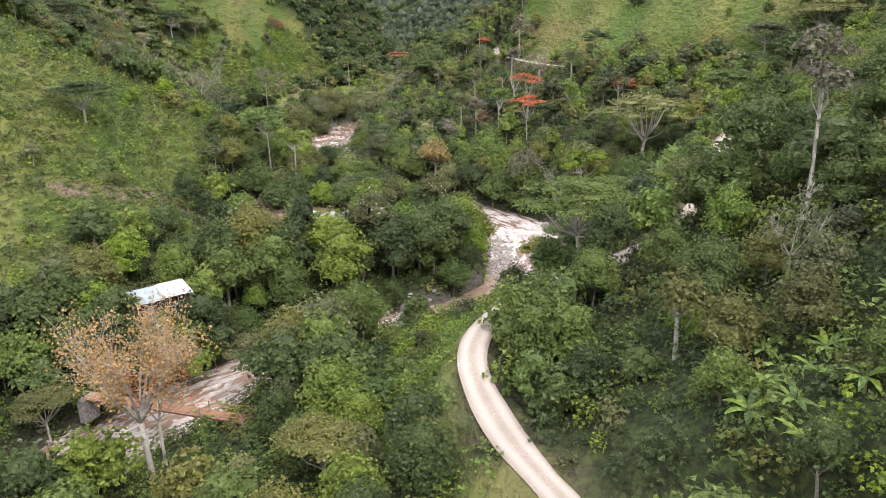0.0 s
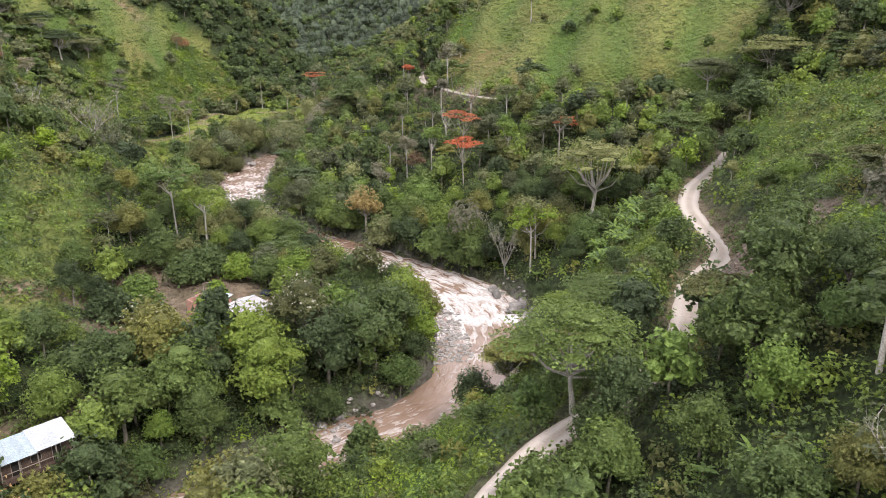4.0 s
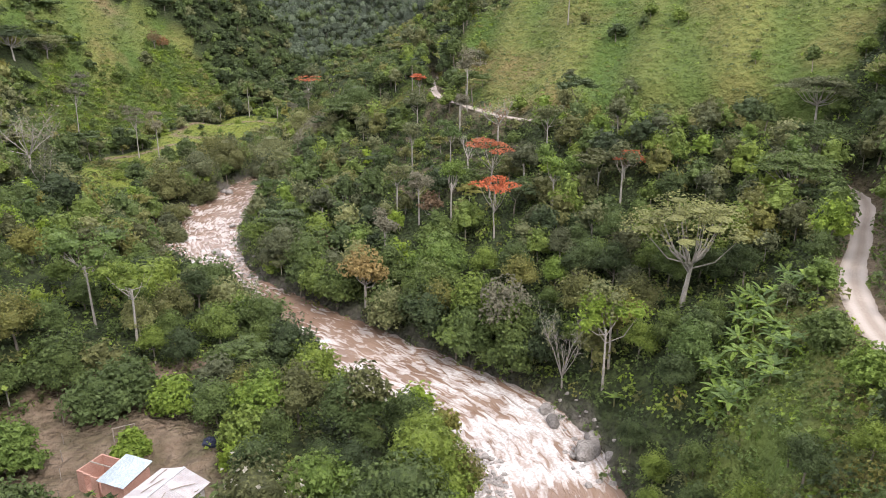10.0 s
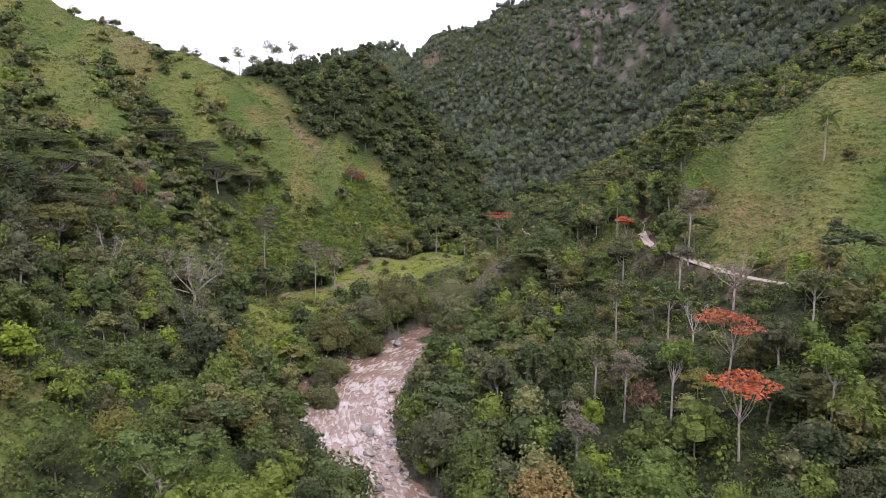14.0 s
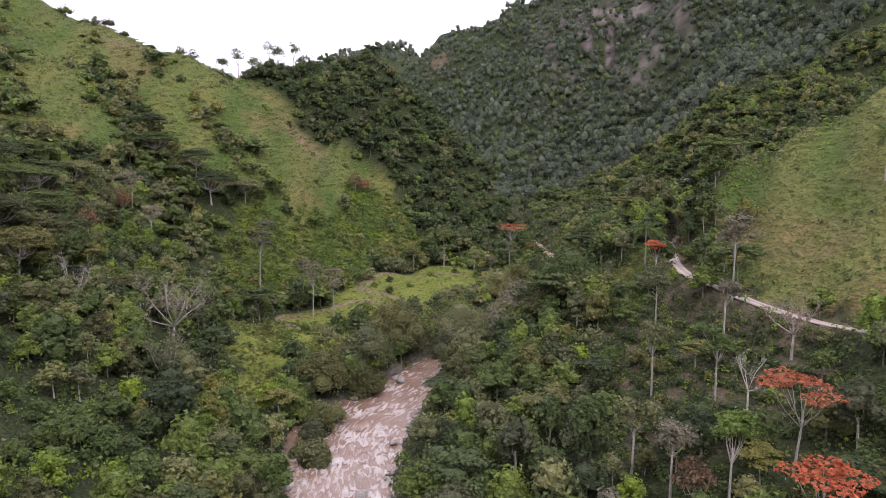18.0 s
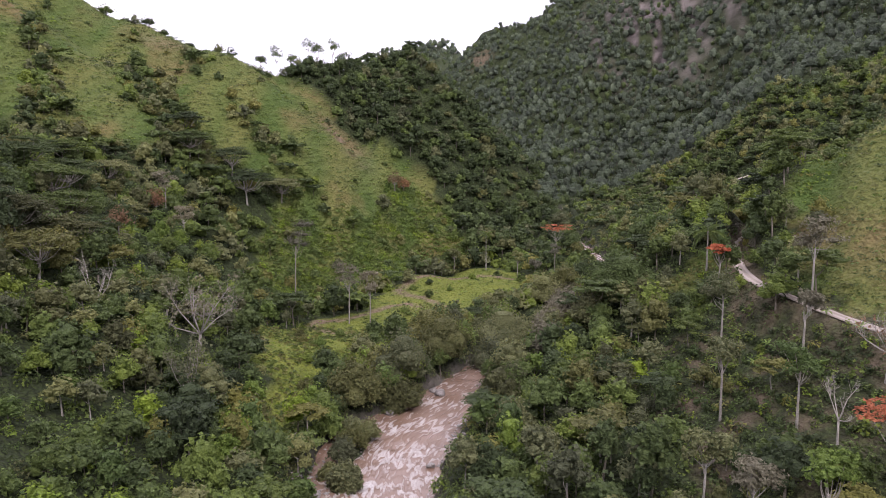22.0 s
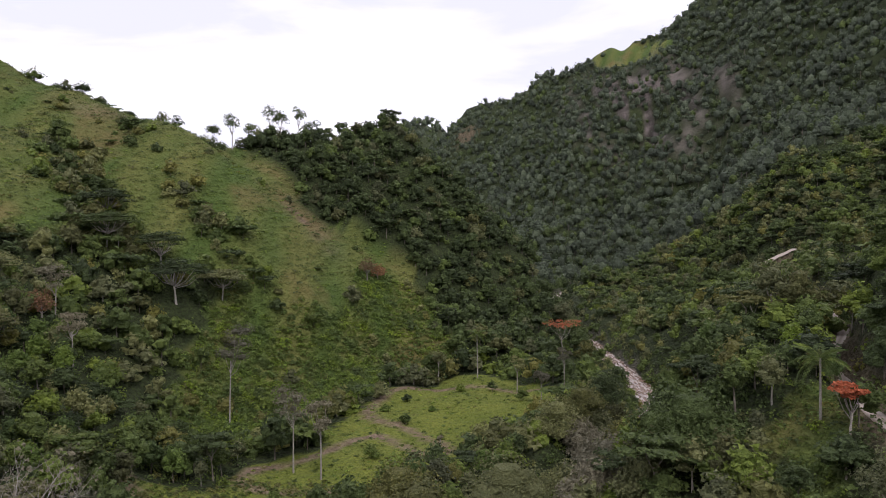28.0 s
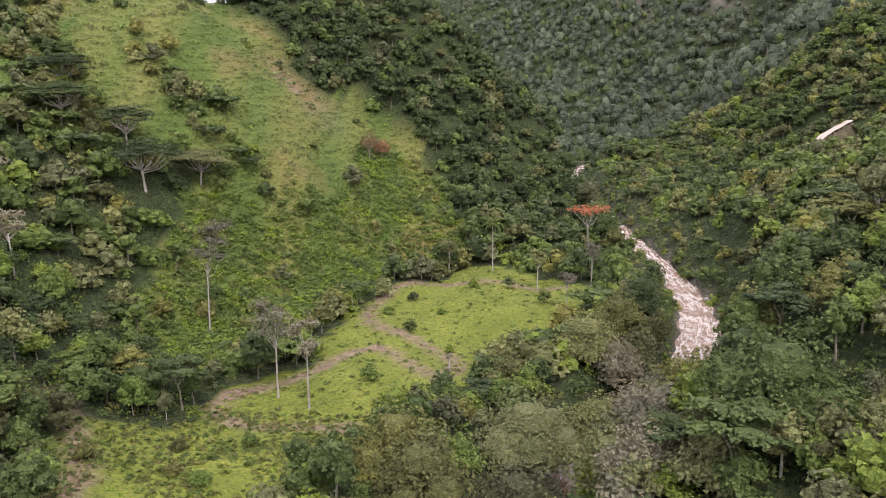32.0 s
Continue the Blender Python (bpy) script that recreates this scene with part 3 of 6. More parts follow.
gx, gy = np.meshgrid(steps(-110, 104, 2.0, -3000, 3000, -500, 560, 8.0), steps(20, 410, 2.0, -900, 4200, -100, 1320, 8.0))
gz = ground(gx, gy)
px, py = gx.ravel(), gy.ravel()
road_off, _, _ = to_line(px, py, ROAD_LINE)
river_off, river_z, _ = to_line(px, py, RIVER_LINE)
lawn_here = inside(px, py, MEADOW, 3.0)
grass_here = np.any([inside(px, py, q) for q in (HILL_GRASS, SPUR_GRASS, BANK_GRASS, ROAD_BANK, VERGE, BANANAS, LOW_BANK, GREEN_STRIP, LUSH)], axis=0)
PATHS = [smooth_line(p, 2.0) for p in (
    [(-48, 313, 0), (-60, 312, 0), (-68, 313, 0), (-73, 317, 0), (-72, 325, 0), (-64, 332, 0), (-58, 345, 0), (-52, 349, 0), (-44, 342, 0), (-38, 335, 0), (-35, 338, 0), (-37, 347, 0), (-46, 356, 0), (-58, 364, 0), (-62, 378, 0), (-58, 396, 0), (-44, 408, 0), (-28, 402, 0), (-14, 390, 0)],
    [(-92, 302, 0), (-84, 296, 0), (-76, 286, 0), (-70, 274, 0)],
    [(-60, 118, 0), (-46, 128, 0), (-38, 134, 0), (-33, 126, 0), (-31, 114, 0), (-36, 103, 0), (-50, 96, 0)],
    [(-42, 132, 0), (-40, 144, 0), (-30, 153, 0), (-14, 158, 0)])]
trod = np.min([to_line(px, py, p)[0] for p in PATHS], axis=0)
bare = np.clip(1.9 - trod / 1.15 + 0.5 * ripple(px, py, 5, 21), 0, 1) * (0.75 + 0.25 * np.clip(ripple(px, py, 11, 22) + 0.6, 0, 1))
cut_bank = np.clip((3.6 - road_off) / 1.6, 0, 1) * np.interp(py, [75, 95, 150, 185, 240, 300], [0.2, 0.75, 0.7, 0.4, 0.4, 0.6])
slip = inside(px, py, SLIDE, 2.0) * 1.15 + np.exp(-(((px + 49) / 6) ** 2 + ((py - 103) / 4) ** 2))
burnt = 1.2 * np.exp(-(((px + 139) / 16) ** 2 + ((py - 1191) / 16) ** 2)) + np.exp(-(((px + 107) / 11) ** 2 + ((py - 451) / 6) ** 2)) * 1.3 + np.exp(-(((px + 190) / 16) ** 2 + ((py - 436) / 7) ** 2)) * 0.8
soil_here = np.clip(np.maximum.reduce([bare, cut_bank, slip * (0.6 + 0.4 * ripple(px, py, 5, 31)), inside(px, py, YARD, 1.0) * (0.72 + 0.3 * ripple(px, py, 9, 33)), inside(px, py, TERRACES) * (0.15 + 0.5 * ripple(px, py, 8, 34)), burnt * (0.5 + 0.5 * ripple(px, py, 6, 32))]), 0, 1)
stone_here = np.clip(1.3 - np.abs(river_off - river_half(py)) / 1.6, 0, 1) * 0.8 + np.clip(1.6 - np.hypot((px - 85) / 75, (gz.ravel() - 205) / 62), 0, 1) * (py > 800) * np.clip(1.7 * ripple(px, gz.ravel() * 0.25, 26, 41) + 0.55, 0, 1) + np.clip(slip - 0.7, 0, 1)
floor = new("ground", mesh_of("ground", np.stack([px, py, gz.ravel()], -1), grid_tris(*gx.shape), [GROUND], smooth=True, fields=[
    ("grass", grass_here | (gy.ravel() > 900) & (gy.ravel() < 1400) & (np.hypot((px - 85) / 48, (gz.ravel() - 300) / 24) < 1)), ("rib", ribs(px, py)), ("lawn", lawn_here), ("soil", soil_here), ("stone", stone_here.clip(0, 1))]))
tagged(floor, "steep green valley sides and a meadow beside the river", "ground", kind="structure")


def ribbon(line, half, across, lift, name, mat, wave=None, rough=None, kind="structure", sides=None):
    """A strip along a line, with a map of metres across and along."""
    way = np.gradient(line[:, :2], axis=0)
    way /= np.linalg.norm(way, axis=1)[:, None]
    right = np.stack([way[:, 1], -way[:, 0]], -1)
    run = np.r_[0, np.cumsum(np.linalg.norm(np.diff(line[:, :2], axis=0), axis=1))]
    u = np.linspace(-1, 1, across)
    half = np.broadcast_to(half, len(line))
    xy = line[:, None, :2] + right[:, None] * (u[None, :, None] * half[:, None, None])
    z = np.repeat(line[:, None, 2], across, 1) + lift
    if wave is not None:
        z = z + wave(xy[..., 0], xy[..., 1], u[None])
    v = np.concatenate([xy, z[..., None]], -1).reshape(-1, 3)
    t = grid_tris(len(line), across)[:, ::-1]
    me = mesh_of(name, v, t, [mat], smooth=True, fields=[("rough", rough(v[:, 0], v[:, 1], np.tile(u, len(line))))] if rough is not None else ())
    co = np.stack([np.repeat((u + 1)[None] / 2, len(line), 0), np.repeat(run[:, None], across, 1)], -1).reshape(-1, 2)
    if name == "river":
        co[:, 0] = (u[None] * half[:, None]).ravel()
    me.uv_layers.new(name="UVMap").data.foreach_set("uv", co[t.ravel()].astype(np.float32).ravel())
    return new(name, me)


def road_swell(x, y, u):
    return 0.06 * (1 - u**2) - 0.05 * np.exp(-((np.abs(u) - 0.45) / 0.16) ** 2) + 0.02 * ripple(x, y, 4, 61) - 0.14 * np.abs(u) ** 6


way = smooth_line(ROAD, 0.8)
road = ribbon(way, np.interp(way[:, 1], [70, 85], [1.3, 1.55]) + 0.25 * ripple(way[:, 0], way[:, 1], 13, 62) + 1.1 * np.exp(-(((way[:, 0] - 40) / 8) ** 2 + ((way[:, 1] - 95) / 8) ** 2)) + np.interp(way[:, 1], [80, 88, 170, 215, 300], [0, 0.35, 0.3, -0.25, -0.3]), 15, 0.06, "road", ROAD_DIRT, road_swell)
tagged(road, "pale dusty unpaved road with two worn wheel tracks", "road", kind="structure")


def swift(x, y, u):
    """How broken the water is."""
    s = np.interp(y, [60, 92, 104, 109, 120, 128, 136, 150, 172, 184, 192, 200, 215, 245, 262, 275, 340, 360, 600], [0.4, 0.62, 0.5, 0.2, 0.2, 0.42, 0.78, 0.68, 0.55, 0.32, 0.1, 0.44, 0.54, 0.44, 0.34, 0.22, 0.36, 0.44, 0.5])
    fast = np.exp(-(((x - 25) / 6) ** 2 + ((y - 142) / 12) ** 2)) * 0.3
    calm = np.exp(-(((x - 28) / 5) ** 2 + ((y - 128) / 9) ** 2)) * 0.55 + np.exp(-(((x - 12) / 6) ** 2 + ((y - 116) / 7) ** 2)) * 0.2
    return np.clip(s + fast - calm - 0.25 * np.abs(u) ** 4 - 0.4 * np.exp(-(((x + 43) / 4) ** 2 + ((y - 245) / 16) ** 2)) + 0.26 * ripple(x, y, 12, 71), 0, 1.1)


def chop(x, y, u):
    return 0.26 * swift(x, y, u) * ripple(x, y, 4.2, 72) + 0.13 * swift(x, y, u) * ripple(x, y, 1.5, 73)


course = smooth_line(RIVER, 0.8)
river = ribbon(course, river_half(course[:, 1]) + 2.5, 31, 0.0, "river", WATER, chop, swift)
tagged(river, "muddy brown river with white foaming rapids", "river", kind="structure")

# ---- trees that stand out ----


def put(thing_at_origin, x, y, turn=0.0, size=1.0):
    thing_at_origin.matrix_basis = place_at(x, y, turn, size)
    return thing_at_origin


def bare_wood(tall, wide, thick, seed, boughs=6, twigs=9, fork=0.35, low=0.55):
    """Trunk, boughs and twigs of a tree without leaves: wood and twigs apart."""
    rng = np.random.RandomState(seed)
    top = np.array([rng.uniform(-0.3, 0.3), rng.uniform(-0.3, 0.3), tall * fork])
    wood, fine = [tube([(0, 0, -0.5), top * 0.5, top], [thick * 1.3, thick, thick * 0.8])], []
    for k in range(boughs):
        a = k * 2 * np.pi / boughs + rng.uniform(-0.5, 0.5)
        end = np.array([np.cos(a) * wide * rng.uniform(0.3, 0.5), np.sin(a) * wide * rng.uniform(0.3, 0.5), tall * rng.uniform(low, 1.0)])
        mid = top + (end - top) * 0.5 + rng.normal(size=3) * 0.35
        w = thick * rng.uniform(0.4, 0.62)
        wood.append(tube([top, mid, end], [w, w * 0.65, w * 0.22], 5))
        for _ in range(twigs):
            u = rng.uniform(0.35, 1)
            s = mid + (end - mid) * (u - 0.35) / 0.65
            e = s + rng.normal(size=3) * wide * 0.1 + (end - top) * 0.12 + (0, 0, 0.07 * tall)
            fine.append(tube([s, (s + e) / 2 + rng.normal(size=3) * 0.1, e], [w * 0.26, w * 0.17, 0.012], 3))
            for _ in range(2):
                e2 = (s + e) / 2 + rng.normal(size=3) * wide * 0.07 + (0, 0, 0.03 * tall)
                fine.append(tube([(s + e) / 2, e2], [w * 0.13, 0.01], 3))
    return join(wood), join(fine)


def bare_tree(x, y, tall, wide, thick, seed, label, leaf=None, turn=0, **more):
    """A tree without leaves or with a thin veil of them."""
    wood, fine = bare_wood(tall, wide, thick, seed, **more)
    tree = thing("bare_tree", Matrix(), label, "tree")
    part("trunk", mesh_of("trunk", *wood, [PALE_BARK], smooth=True), tree)
    tagged(part("twig_mass", mesh_of("twig_mass", *fine, [PALE_BARK]), tree), kind="stuff")
    if leaf:
        tone, n, size = leaf
        rng = np.random.RandomState(seed + 1)
        places = fine[0][rng.randint(0, len(fine[0]), n)] + rng.normal(size=(n, 3)) * 0.45
        part("crown", mesh_of("crown", *sprays(places, rng.normal(size=(n, 3)) + (0, 0, 0.6), size, rng), [LEAF[tone]]), tree)
    return put(tree, x, y, turn)


def broad_tree(x, y, tall, wide, tone, seed, label, name="broadleaf_tree", n=9, count=1100, size=0.46, bark=BARK, fork=0.4, core=0.66, blossom=None, thick=None):
    rng = np.random.RandomState(seed)
    return put(tree_thing(name, broad_lobes(tall, wide, rng, n), tone, tall, thick or 0.02 * tall + 0.05, seed, count, size, label, bark=bark, fork=fork, core=core, blossom=blossom), x, y, seed * 37)


def umbrella_tree(x, y, tall, wide, tone, seed, label, n=18, count=2300, size=0.4, bark=PALE_BARK, fork=0.42):
    rng = np.random.RandomState(seed)
    return put(tree_thing("umbrella_tree", umbrella_lobes(tall, wide, rng, n), tone, tall, 0.024 * tall, seed, count, size, label, bark=bark, fork=fork, shape="flat", core=0.4), x, y, seed * 53)


def slim_tree(x, y, tall, wide, tone, seed, label, count=620, size=0.4, fork=0.66, n=8, thick=0.17, blossom=None, name="tall_tree", puff=1.0, core=0.45):
    """A tall bare pale trunk with a small airy crown."""
    rng = np.random.RandomState(seed)
    lobes = [((wide * rng.uniform(-0.38, 0.38), wide * rng.uniform(-0.38, 0.38), tall * rng.uniform(0.68, 0.97)), (wide * 0.27, wide * 0.25, wide * rng.uniform(0.12, 0.2) * puff)) for _ in range(n)]
    return put(tree_thing(name, lobes, tone, tall, thick, seed, count, size, label, bark=PALE_BARK, fork=fork, core=core, lean=0.02, blossom=blossom), x, y, seed * 31)


# The flame-coloured trees.
for x, y, tall, wide, tone, seed in ((30.5, 193, 12.0, 9.0, "red", 1), (33, 209, 13.5, 10.0, "red", 2), (57, 196, 6.5, 7.5, "red", 3), (-8, 432, 16, 13.0, "red", 4), (27, 279, 9.0, 5.0, "red", 5)):
    rng = np.random.RandomState(seed)
    flame = tree_thing("flame_tree", umbrella_lobes(tall, wide, rng, 9), tone, tall, 0.17, seed, 640, 0.42, "slender tree with flat layers of orange-red blossom", bark=PALE_BARK, fork=0.55, shape="flat", core=0)
    put(flame, x, y, seed * 40)
for x, y, tall, wide, seed in ((-82, 447, 9, 7, 11), (-79, 452, 7, 6, 12), (-128, 330, 9, 7, 13), (-120, 300, 9, 7, 14), (20, 205, 8, 5, 16), (-1, 205, 6, 5, 17)):
    broad_tree(x, y, tall, wide, "rust", seed, "small tree with thin rust-brown leaves on the hillside", count=620, size=0.42, core=0, bark=PALE_BARK)
bare_tree(-26.6, 62, 15.5, 12.5, 0.3, 21, "tall pale tree with sparse orange and pink leaves by the river", leaf=("peach", 4600, 0.24), boughs=13, twigs=14, fork=0.42, low=0.84)
bare_tree(-27.5 + 2.2, 62.5, 12.0, 7.0, 0.16, 22, "pale tree with clusters of orange-red flowers", leaf=("red", 420, 0.2), boughs=6, twigs=8, fork=0.5, low=0.85)

# Wide flat-crowned trees.
for x, y, tall, wide, tone, seed, label in (
        (50.5, 157, 16.5, 18.5, "grey", 31, "large spreading umbrella tree with bare pale limbs"),
        (74, 168, 9.5, 13.0, "mid", 32, "spreading umbrella tree beside the road bend"),
        (101, 178, 10, 15, "grey", 33, "umbrella tree among dark forest on the slope"), (112, 190, 11, 15, "dark", 34, "umbrella tree among dark forest on the slope"),
        (86, 180, 10, 13, "dark", 35, "dark layered umbrella tree on the slope"), (92, 190, 9, 12, "grey", 36, "umbrella tree among dark forest on the slope"),
        (18.0, 74.3, 10.5, 12.5, "mid", 37, "umbrella tree leaning over the dirt road with pale forked limbs"), (27, 90, 8.0, 9.5, "mid", 38, "flat-crowned tree between road and river"),
        (29, 105, 7.5, 9.5, "mid", 40, "flat-crowned tree between road and river"),
        (23, 97, 7.0, 8.5, "mid", 41, "green flat-crowned tree above the river bank"), 
        (-62, 139, 9.0, 10.0, "dark", 44, "dark umbrella tree alone on the grassy slope"), (-117, 370, 13, 18, "dark", 45, "broad dark umbrella tree on the hillside"), (-127, 379, 11, 15, "dark", 46, "broad umbrella tree on the grassy hillside"),
        (-128, 286, 12, 17, "dark", 47, "dark layered umbrella tree on the hillside"), (-116, 276, 11, 15, "dark", 48, "dark layered umbrella tree on the hillside"), (-134, 300, 12, 17, "dark", 49, "dark layered umbrella tree on the hillside"), (-106, 262, 10, 14, "olive", 50, "umbrella tree at the forest's edge"),
        (-157, 330, 10, 15, "dark", 501, "dark layered umbrella tree on the hillside"), (-144, 331, 10, 15, "grey", 502, "dark layered umbrella tree on the hillside"), (-109, 252, 10, 14, "olive", 503, "umbrella tree at the forest's edge"), (-98, 244, 10, 14, "olive", 504, "umbrella tree at the forest's edge"),
        (-108, 270, 10, 14, "dark", 505, "dark layered umbrella tree on the hillside"), (-141, 293, 11, 16, "dark", 506, "dark layered umbrella tree on the hillside"), (-140, 372, 11, 16, "dark", 507, "broad umbrella tree on the grassy hillside"), (-110, 384, 10, 15, "grey", 508, "broad umbrella tree on the grassy hillside"),
        (-149, 386, 10, 14, "dark", 51, "broad umbrella tree on the grassy hillside"), (-112, 245, 11, 15, "dark", 52, "dark layered umbrella tree on the hillside")):
    umbrella_tree(x, y, tall, wide, tone, seed, label, **({"count": 4600, "size": 0.25} if y < 110 and x > 0 else {}))

# Pale trunks.
for x, y, tall, wide, tone, seed, label in (
        (-91, 349, 25, 9, "ash", 61, "very tall pale trunk with a small sparse crown"), (-64.6, 324, 18, 7, "ash", 62, "tall pale trunk with a thin greyish crown in the meadow"), (-57, 319.5, 16, 4.5, "ash", 63, "tall crooked pale trunk, nearly leafless, in the meadow"),
        (36.5, 253, 16, 7, "ash", 64, "tall pale trunk beside the dirt road"), (35, 147, 13, 8.5, "bright", 65, "tall pale-stemmed tree with light green leaves by the river"), (36.5, 149, 12, 7, "grey", 66, "tall pale-stemmed tree with light green leaves by the river"),
        (-27, 161, 13, 8, "mid", 67, "tall tree with a thin pale trunk near the river bend"), (-33, 164, 14, 9, "bright", 68, "tall tree with bright leaves near the river bend"), (34, 59, 15, 5, "ash", 69, "tall bare pole-like trunk on the slope"),
        (-126, 332, 15, 6, "ash", 70, "pale trunk standing on the hillside"), (-114, 322, 13, 5, "ash", 71, "pale trunk standing on the hillside"), (20, 236, 13, 5, "grey", 72, "slim tree over the terraced slope"), (28, 228, 12, 5, "bright", 73, "slim tree over the terraced slope"),
        (33, 244, 11, 4, "ash", 74, "slim tree over the terraced slope"), (24, 258, 13, 6, "grey", 75, "slim tree over the terraced slope"), (14, 214, 12, 5, "grey", 76, "slim pale-stemmed tree above the river"), (18, 208, 12, 5, "ash", 77, "slim pale-stemmed tree above the river"), (24, 204, 13, 5, "bright", 78, "slim pale-stemmed tree above the river"),
        (46, 212, 13, 5, "grey", 79, "slim pale-stemmed tree on the slope"), (42, 194, 12, 5, "bright", 80, "slim pale-stemmed tree on the slope"), (54, 190, 12, 5, "grey", 81, "slim pale-stemmed tree on the slope"), (10, 196, 11, 5, "ash", 82, "slim pale-stemmed tree above the river"),
        (-14, 372, 10, 4, "ash", 83, "slim pale tree at the meadow's edge"), (-22, 398, 11, 4, "grey", 84, "slim pale tree at the meadow's edge"), (-8, 392, 12, 4, "ash", 85, "slim pale tree at the meadow's edge"), (-50, 420, 11, 5, "grey", 86, "slim pale tree at the meadow's edge")):
    slim_tree(x, y, tall, wide, tone, seed, label)
bare_tree(31.5, 153, 11, 8, 0.16, 91, "pale leafless tree with many thin stems on the river bank", leaf=("grey", 120, 0.45), boughs=9, twigs=10, fork=0.15, low=0.7)
bare_tree(-74.5, 258, 14, 17, 0.32, 92, "large leafless tree with pale spreading boughs", leaf=("ash", 260, 0.5), boughs=8, twigs=12, fork=0.25, low=0.5)
bare_tree(-86, 243, 12, 9, 0.2, 93, "leafless whitish tree in the woods", boughs=6, twigs=8, fork=0.3)
bare_tree(40, 232, 10, 9, 0.2, 94, "leafless pinkish-grey tree on the terraced slope", leaf=("rust", 120, 0.4), boughs=8, twigs=12, fork=0.4)
bare_tree(31, 222, 9, 6, 0.14, 95, "leafless grey tree on the terraced slope", boughs=6, twigs=8, fork=0.45)
bare_tree(-62, 232, 12, 8, 0.16, 96, "pale thin-leaved tree with forked stems", leaf=("grey", 420, 0.5), boughs=8, twigs=9, fork=0.2, low=0.6)
bare_tree(28, 50, 8, 5, 0.12, 97, "pale twisted tree with few leaves", leaf=("grey", 160, 0.35), boughs=6, twigs=8, fork=0.3)
broad_tree(25.5, 163.5, 11.5, 8.5, "ash", 101, "greyish thin-leaved tree by the river", count=900, core=0.3, bark=PALE_BARK)
broad_tree(5.5, 183.5, 11, 8, "tan", 102, "tree with yellowish tan leaves", count=1100, core=0.4, bark=PALE_BARK)
broad_tree(19.4, 48.4, 7.5, 4.2, "straw", 103, "slender small tree with yellow-green leaves", count=420, size=0.34, core=0.3, bark=PALE_BARK, fork=0.5)
broad_tree(9.7, 289.5, 12.5, 16.5, "mid", 104, "large bright green tree above the river", n=14, count=3600, size=0.5, core=0.66)
broad_tree(19, 186, 9, 12, "bright", 105, "wide bright green tree on the river bank", n=10, count=1700, size=0.5)
# Round grey-green trees along the water.
for x, y, tall, wide, tone, seed in ((-43, 261, 10, 12, "olive", 111), (-37, 275, 12, 13, "grey", 112), (-31, 290, 12, 13, "olive", 113), (-18.5, 309, 12, 17, "grey", 114), (-36, 298, 11, 14, "olive", 115), (-19, 296, 10, 14, "grey", 116),
                                     (-2, 328, 9, 11, "ash", 117), (-4, 345, 9, 10, "olive", 118), (2, 366, 9, 10, "dark", 119), (-10, 336, 9, 11, "grey", 120), (-36, 232, 6, 5.5, "grey", 121), (-12.5, 228, 7, 7.5, "dark", 122), (-11, 246, 7, 7.5, "grey", 123), (-13, 262, 7, 7.5, "dark", 124), (-15, 285, 9, 9, "grey", 541), (-13.5, 276, 7.5, 8, "olive", 542), (-35.5, 266, 8, 9, "olive", 543),
                                     (-1, 342, 8, 8, "grey", 480), (-5, 334, 9, 9, "ash", 481), (3, 351, 6.5, 6.5, "olive", 482), (-8, 321, 9, 10, "grey", 483), (-0.5, 331, 8, 8, "ash", 484), (-4, 288, 8, 10, "ash", 485), (2, 284, 7, 8, "grey", 486), (-8, 294, 9, 10, "grey", 487), (-7, 281, 8, 9, "ash", 488), (-1, 299, 10, 13, "ash", 125), (4, 305, 9, 10, "olive", 126), (-40, 249, 6, 6, "grey", 127)):
    broad_tree(x, y, tall, wide, tone, seed, {"olive": "round olive-green tree on the river bank", "grey": "round grey-green tree on the river bank", "ash": "greyish half-bare tree on the river bank", "dark": "dark green tree on the river bank"}[tone], n=13, count=2600, size=0.46, core=0.68)
# On the islet between the river and its side channel.
for x, y, tall, wide, tone, seed in ((-39.3, 234.5, 3.2, 3.8, "grey", 521), (-38.6, 239.5, 4.4, 5.0, "grey", 522), (-38, 244.5, 4.6, 5.2, "olive", 523), (-37.2, 249.5, 4.2, 4.6, "grey", 524)):
    broad_tree(x, y, tall, wide, tone, seed, "bushy grey-green shrub on the islet in the river", name="shrub", n=8, count=800, size=0.36, thick=0.08)
# Along the inner bend of the road.
for x, y, tall, wide, tone, seed in ((8.8, 60.0, 5.6, 5.6, "mid", 161), (11.6, 63.4, 5.2, 5.0, "mid", 168), (12.5, 60, 5.0, 5.0, "dark", 162), (12.5, 54, 6.0, 5.0, "mid", 163), (34, 71, 10, 7.5, "dark", 531), (38, 76, 9, 7, "dark", 532), (29, 66, 9, 7, "dark", 533), (17, 64.5, 5.0, 5.0, "mid", 164), (10.5, 48, 4.5, 4.0, "dark", 165), (0.5, 48, 5, 4.5, "olive", 166), (-1, 60, 4.5, 4.5, "mid", 167), (37, 99.5, 5.0, 5.5, "mid", 401), (43.5, 108, 5.0, 5.5, "dark", 402), (47, 116, 4.8, 5, "bright", 403), (32.5, 93, 5.5, 5.5, "mid", 404), (50, 126, 4.8, 5, "mid", 405), (21.5, 82, 5.5, 6, "dark", 406)):
    broad_tree(x, y, tall, wide, tone, seed, "leafy small tree crowding the edge of the road", n=8, count=900, size=0.42)
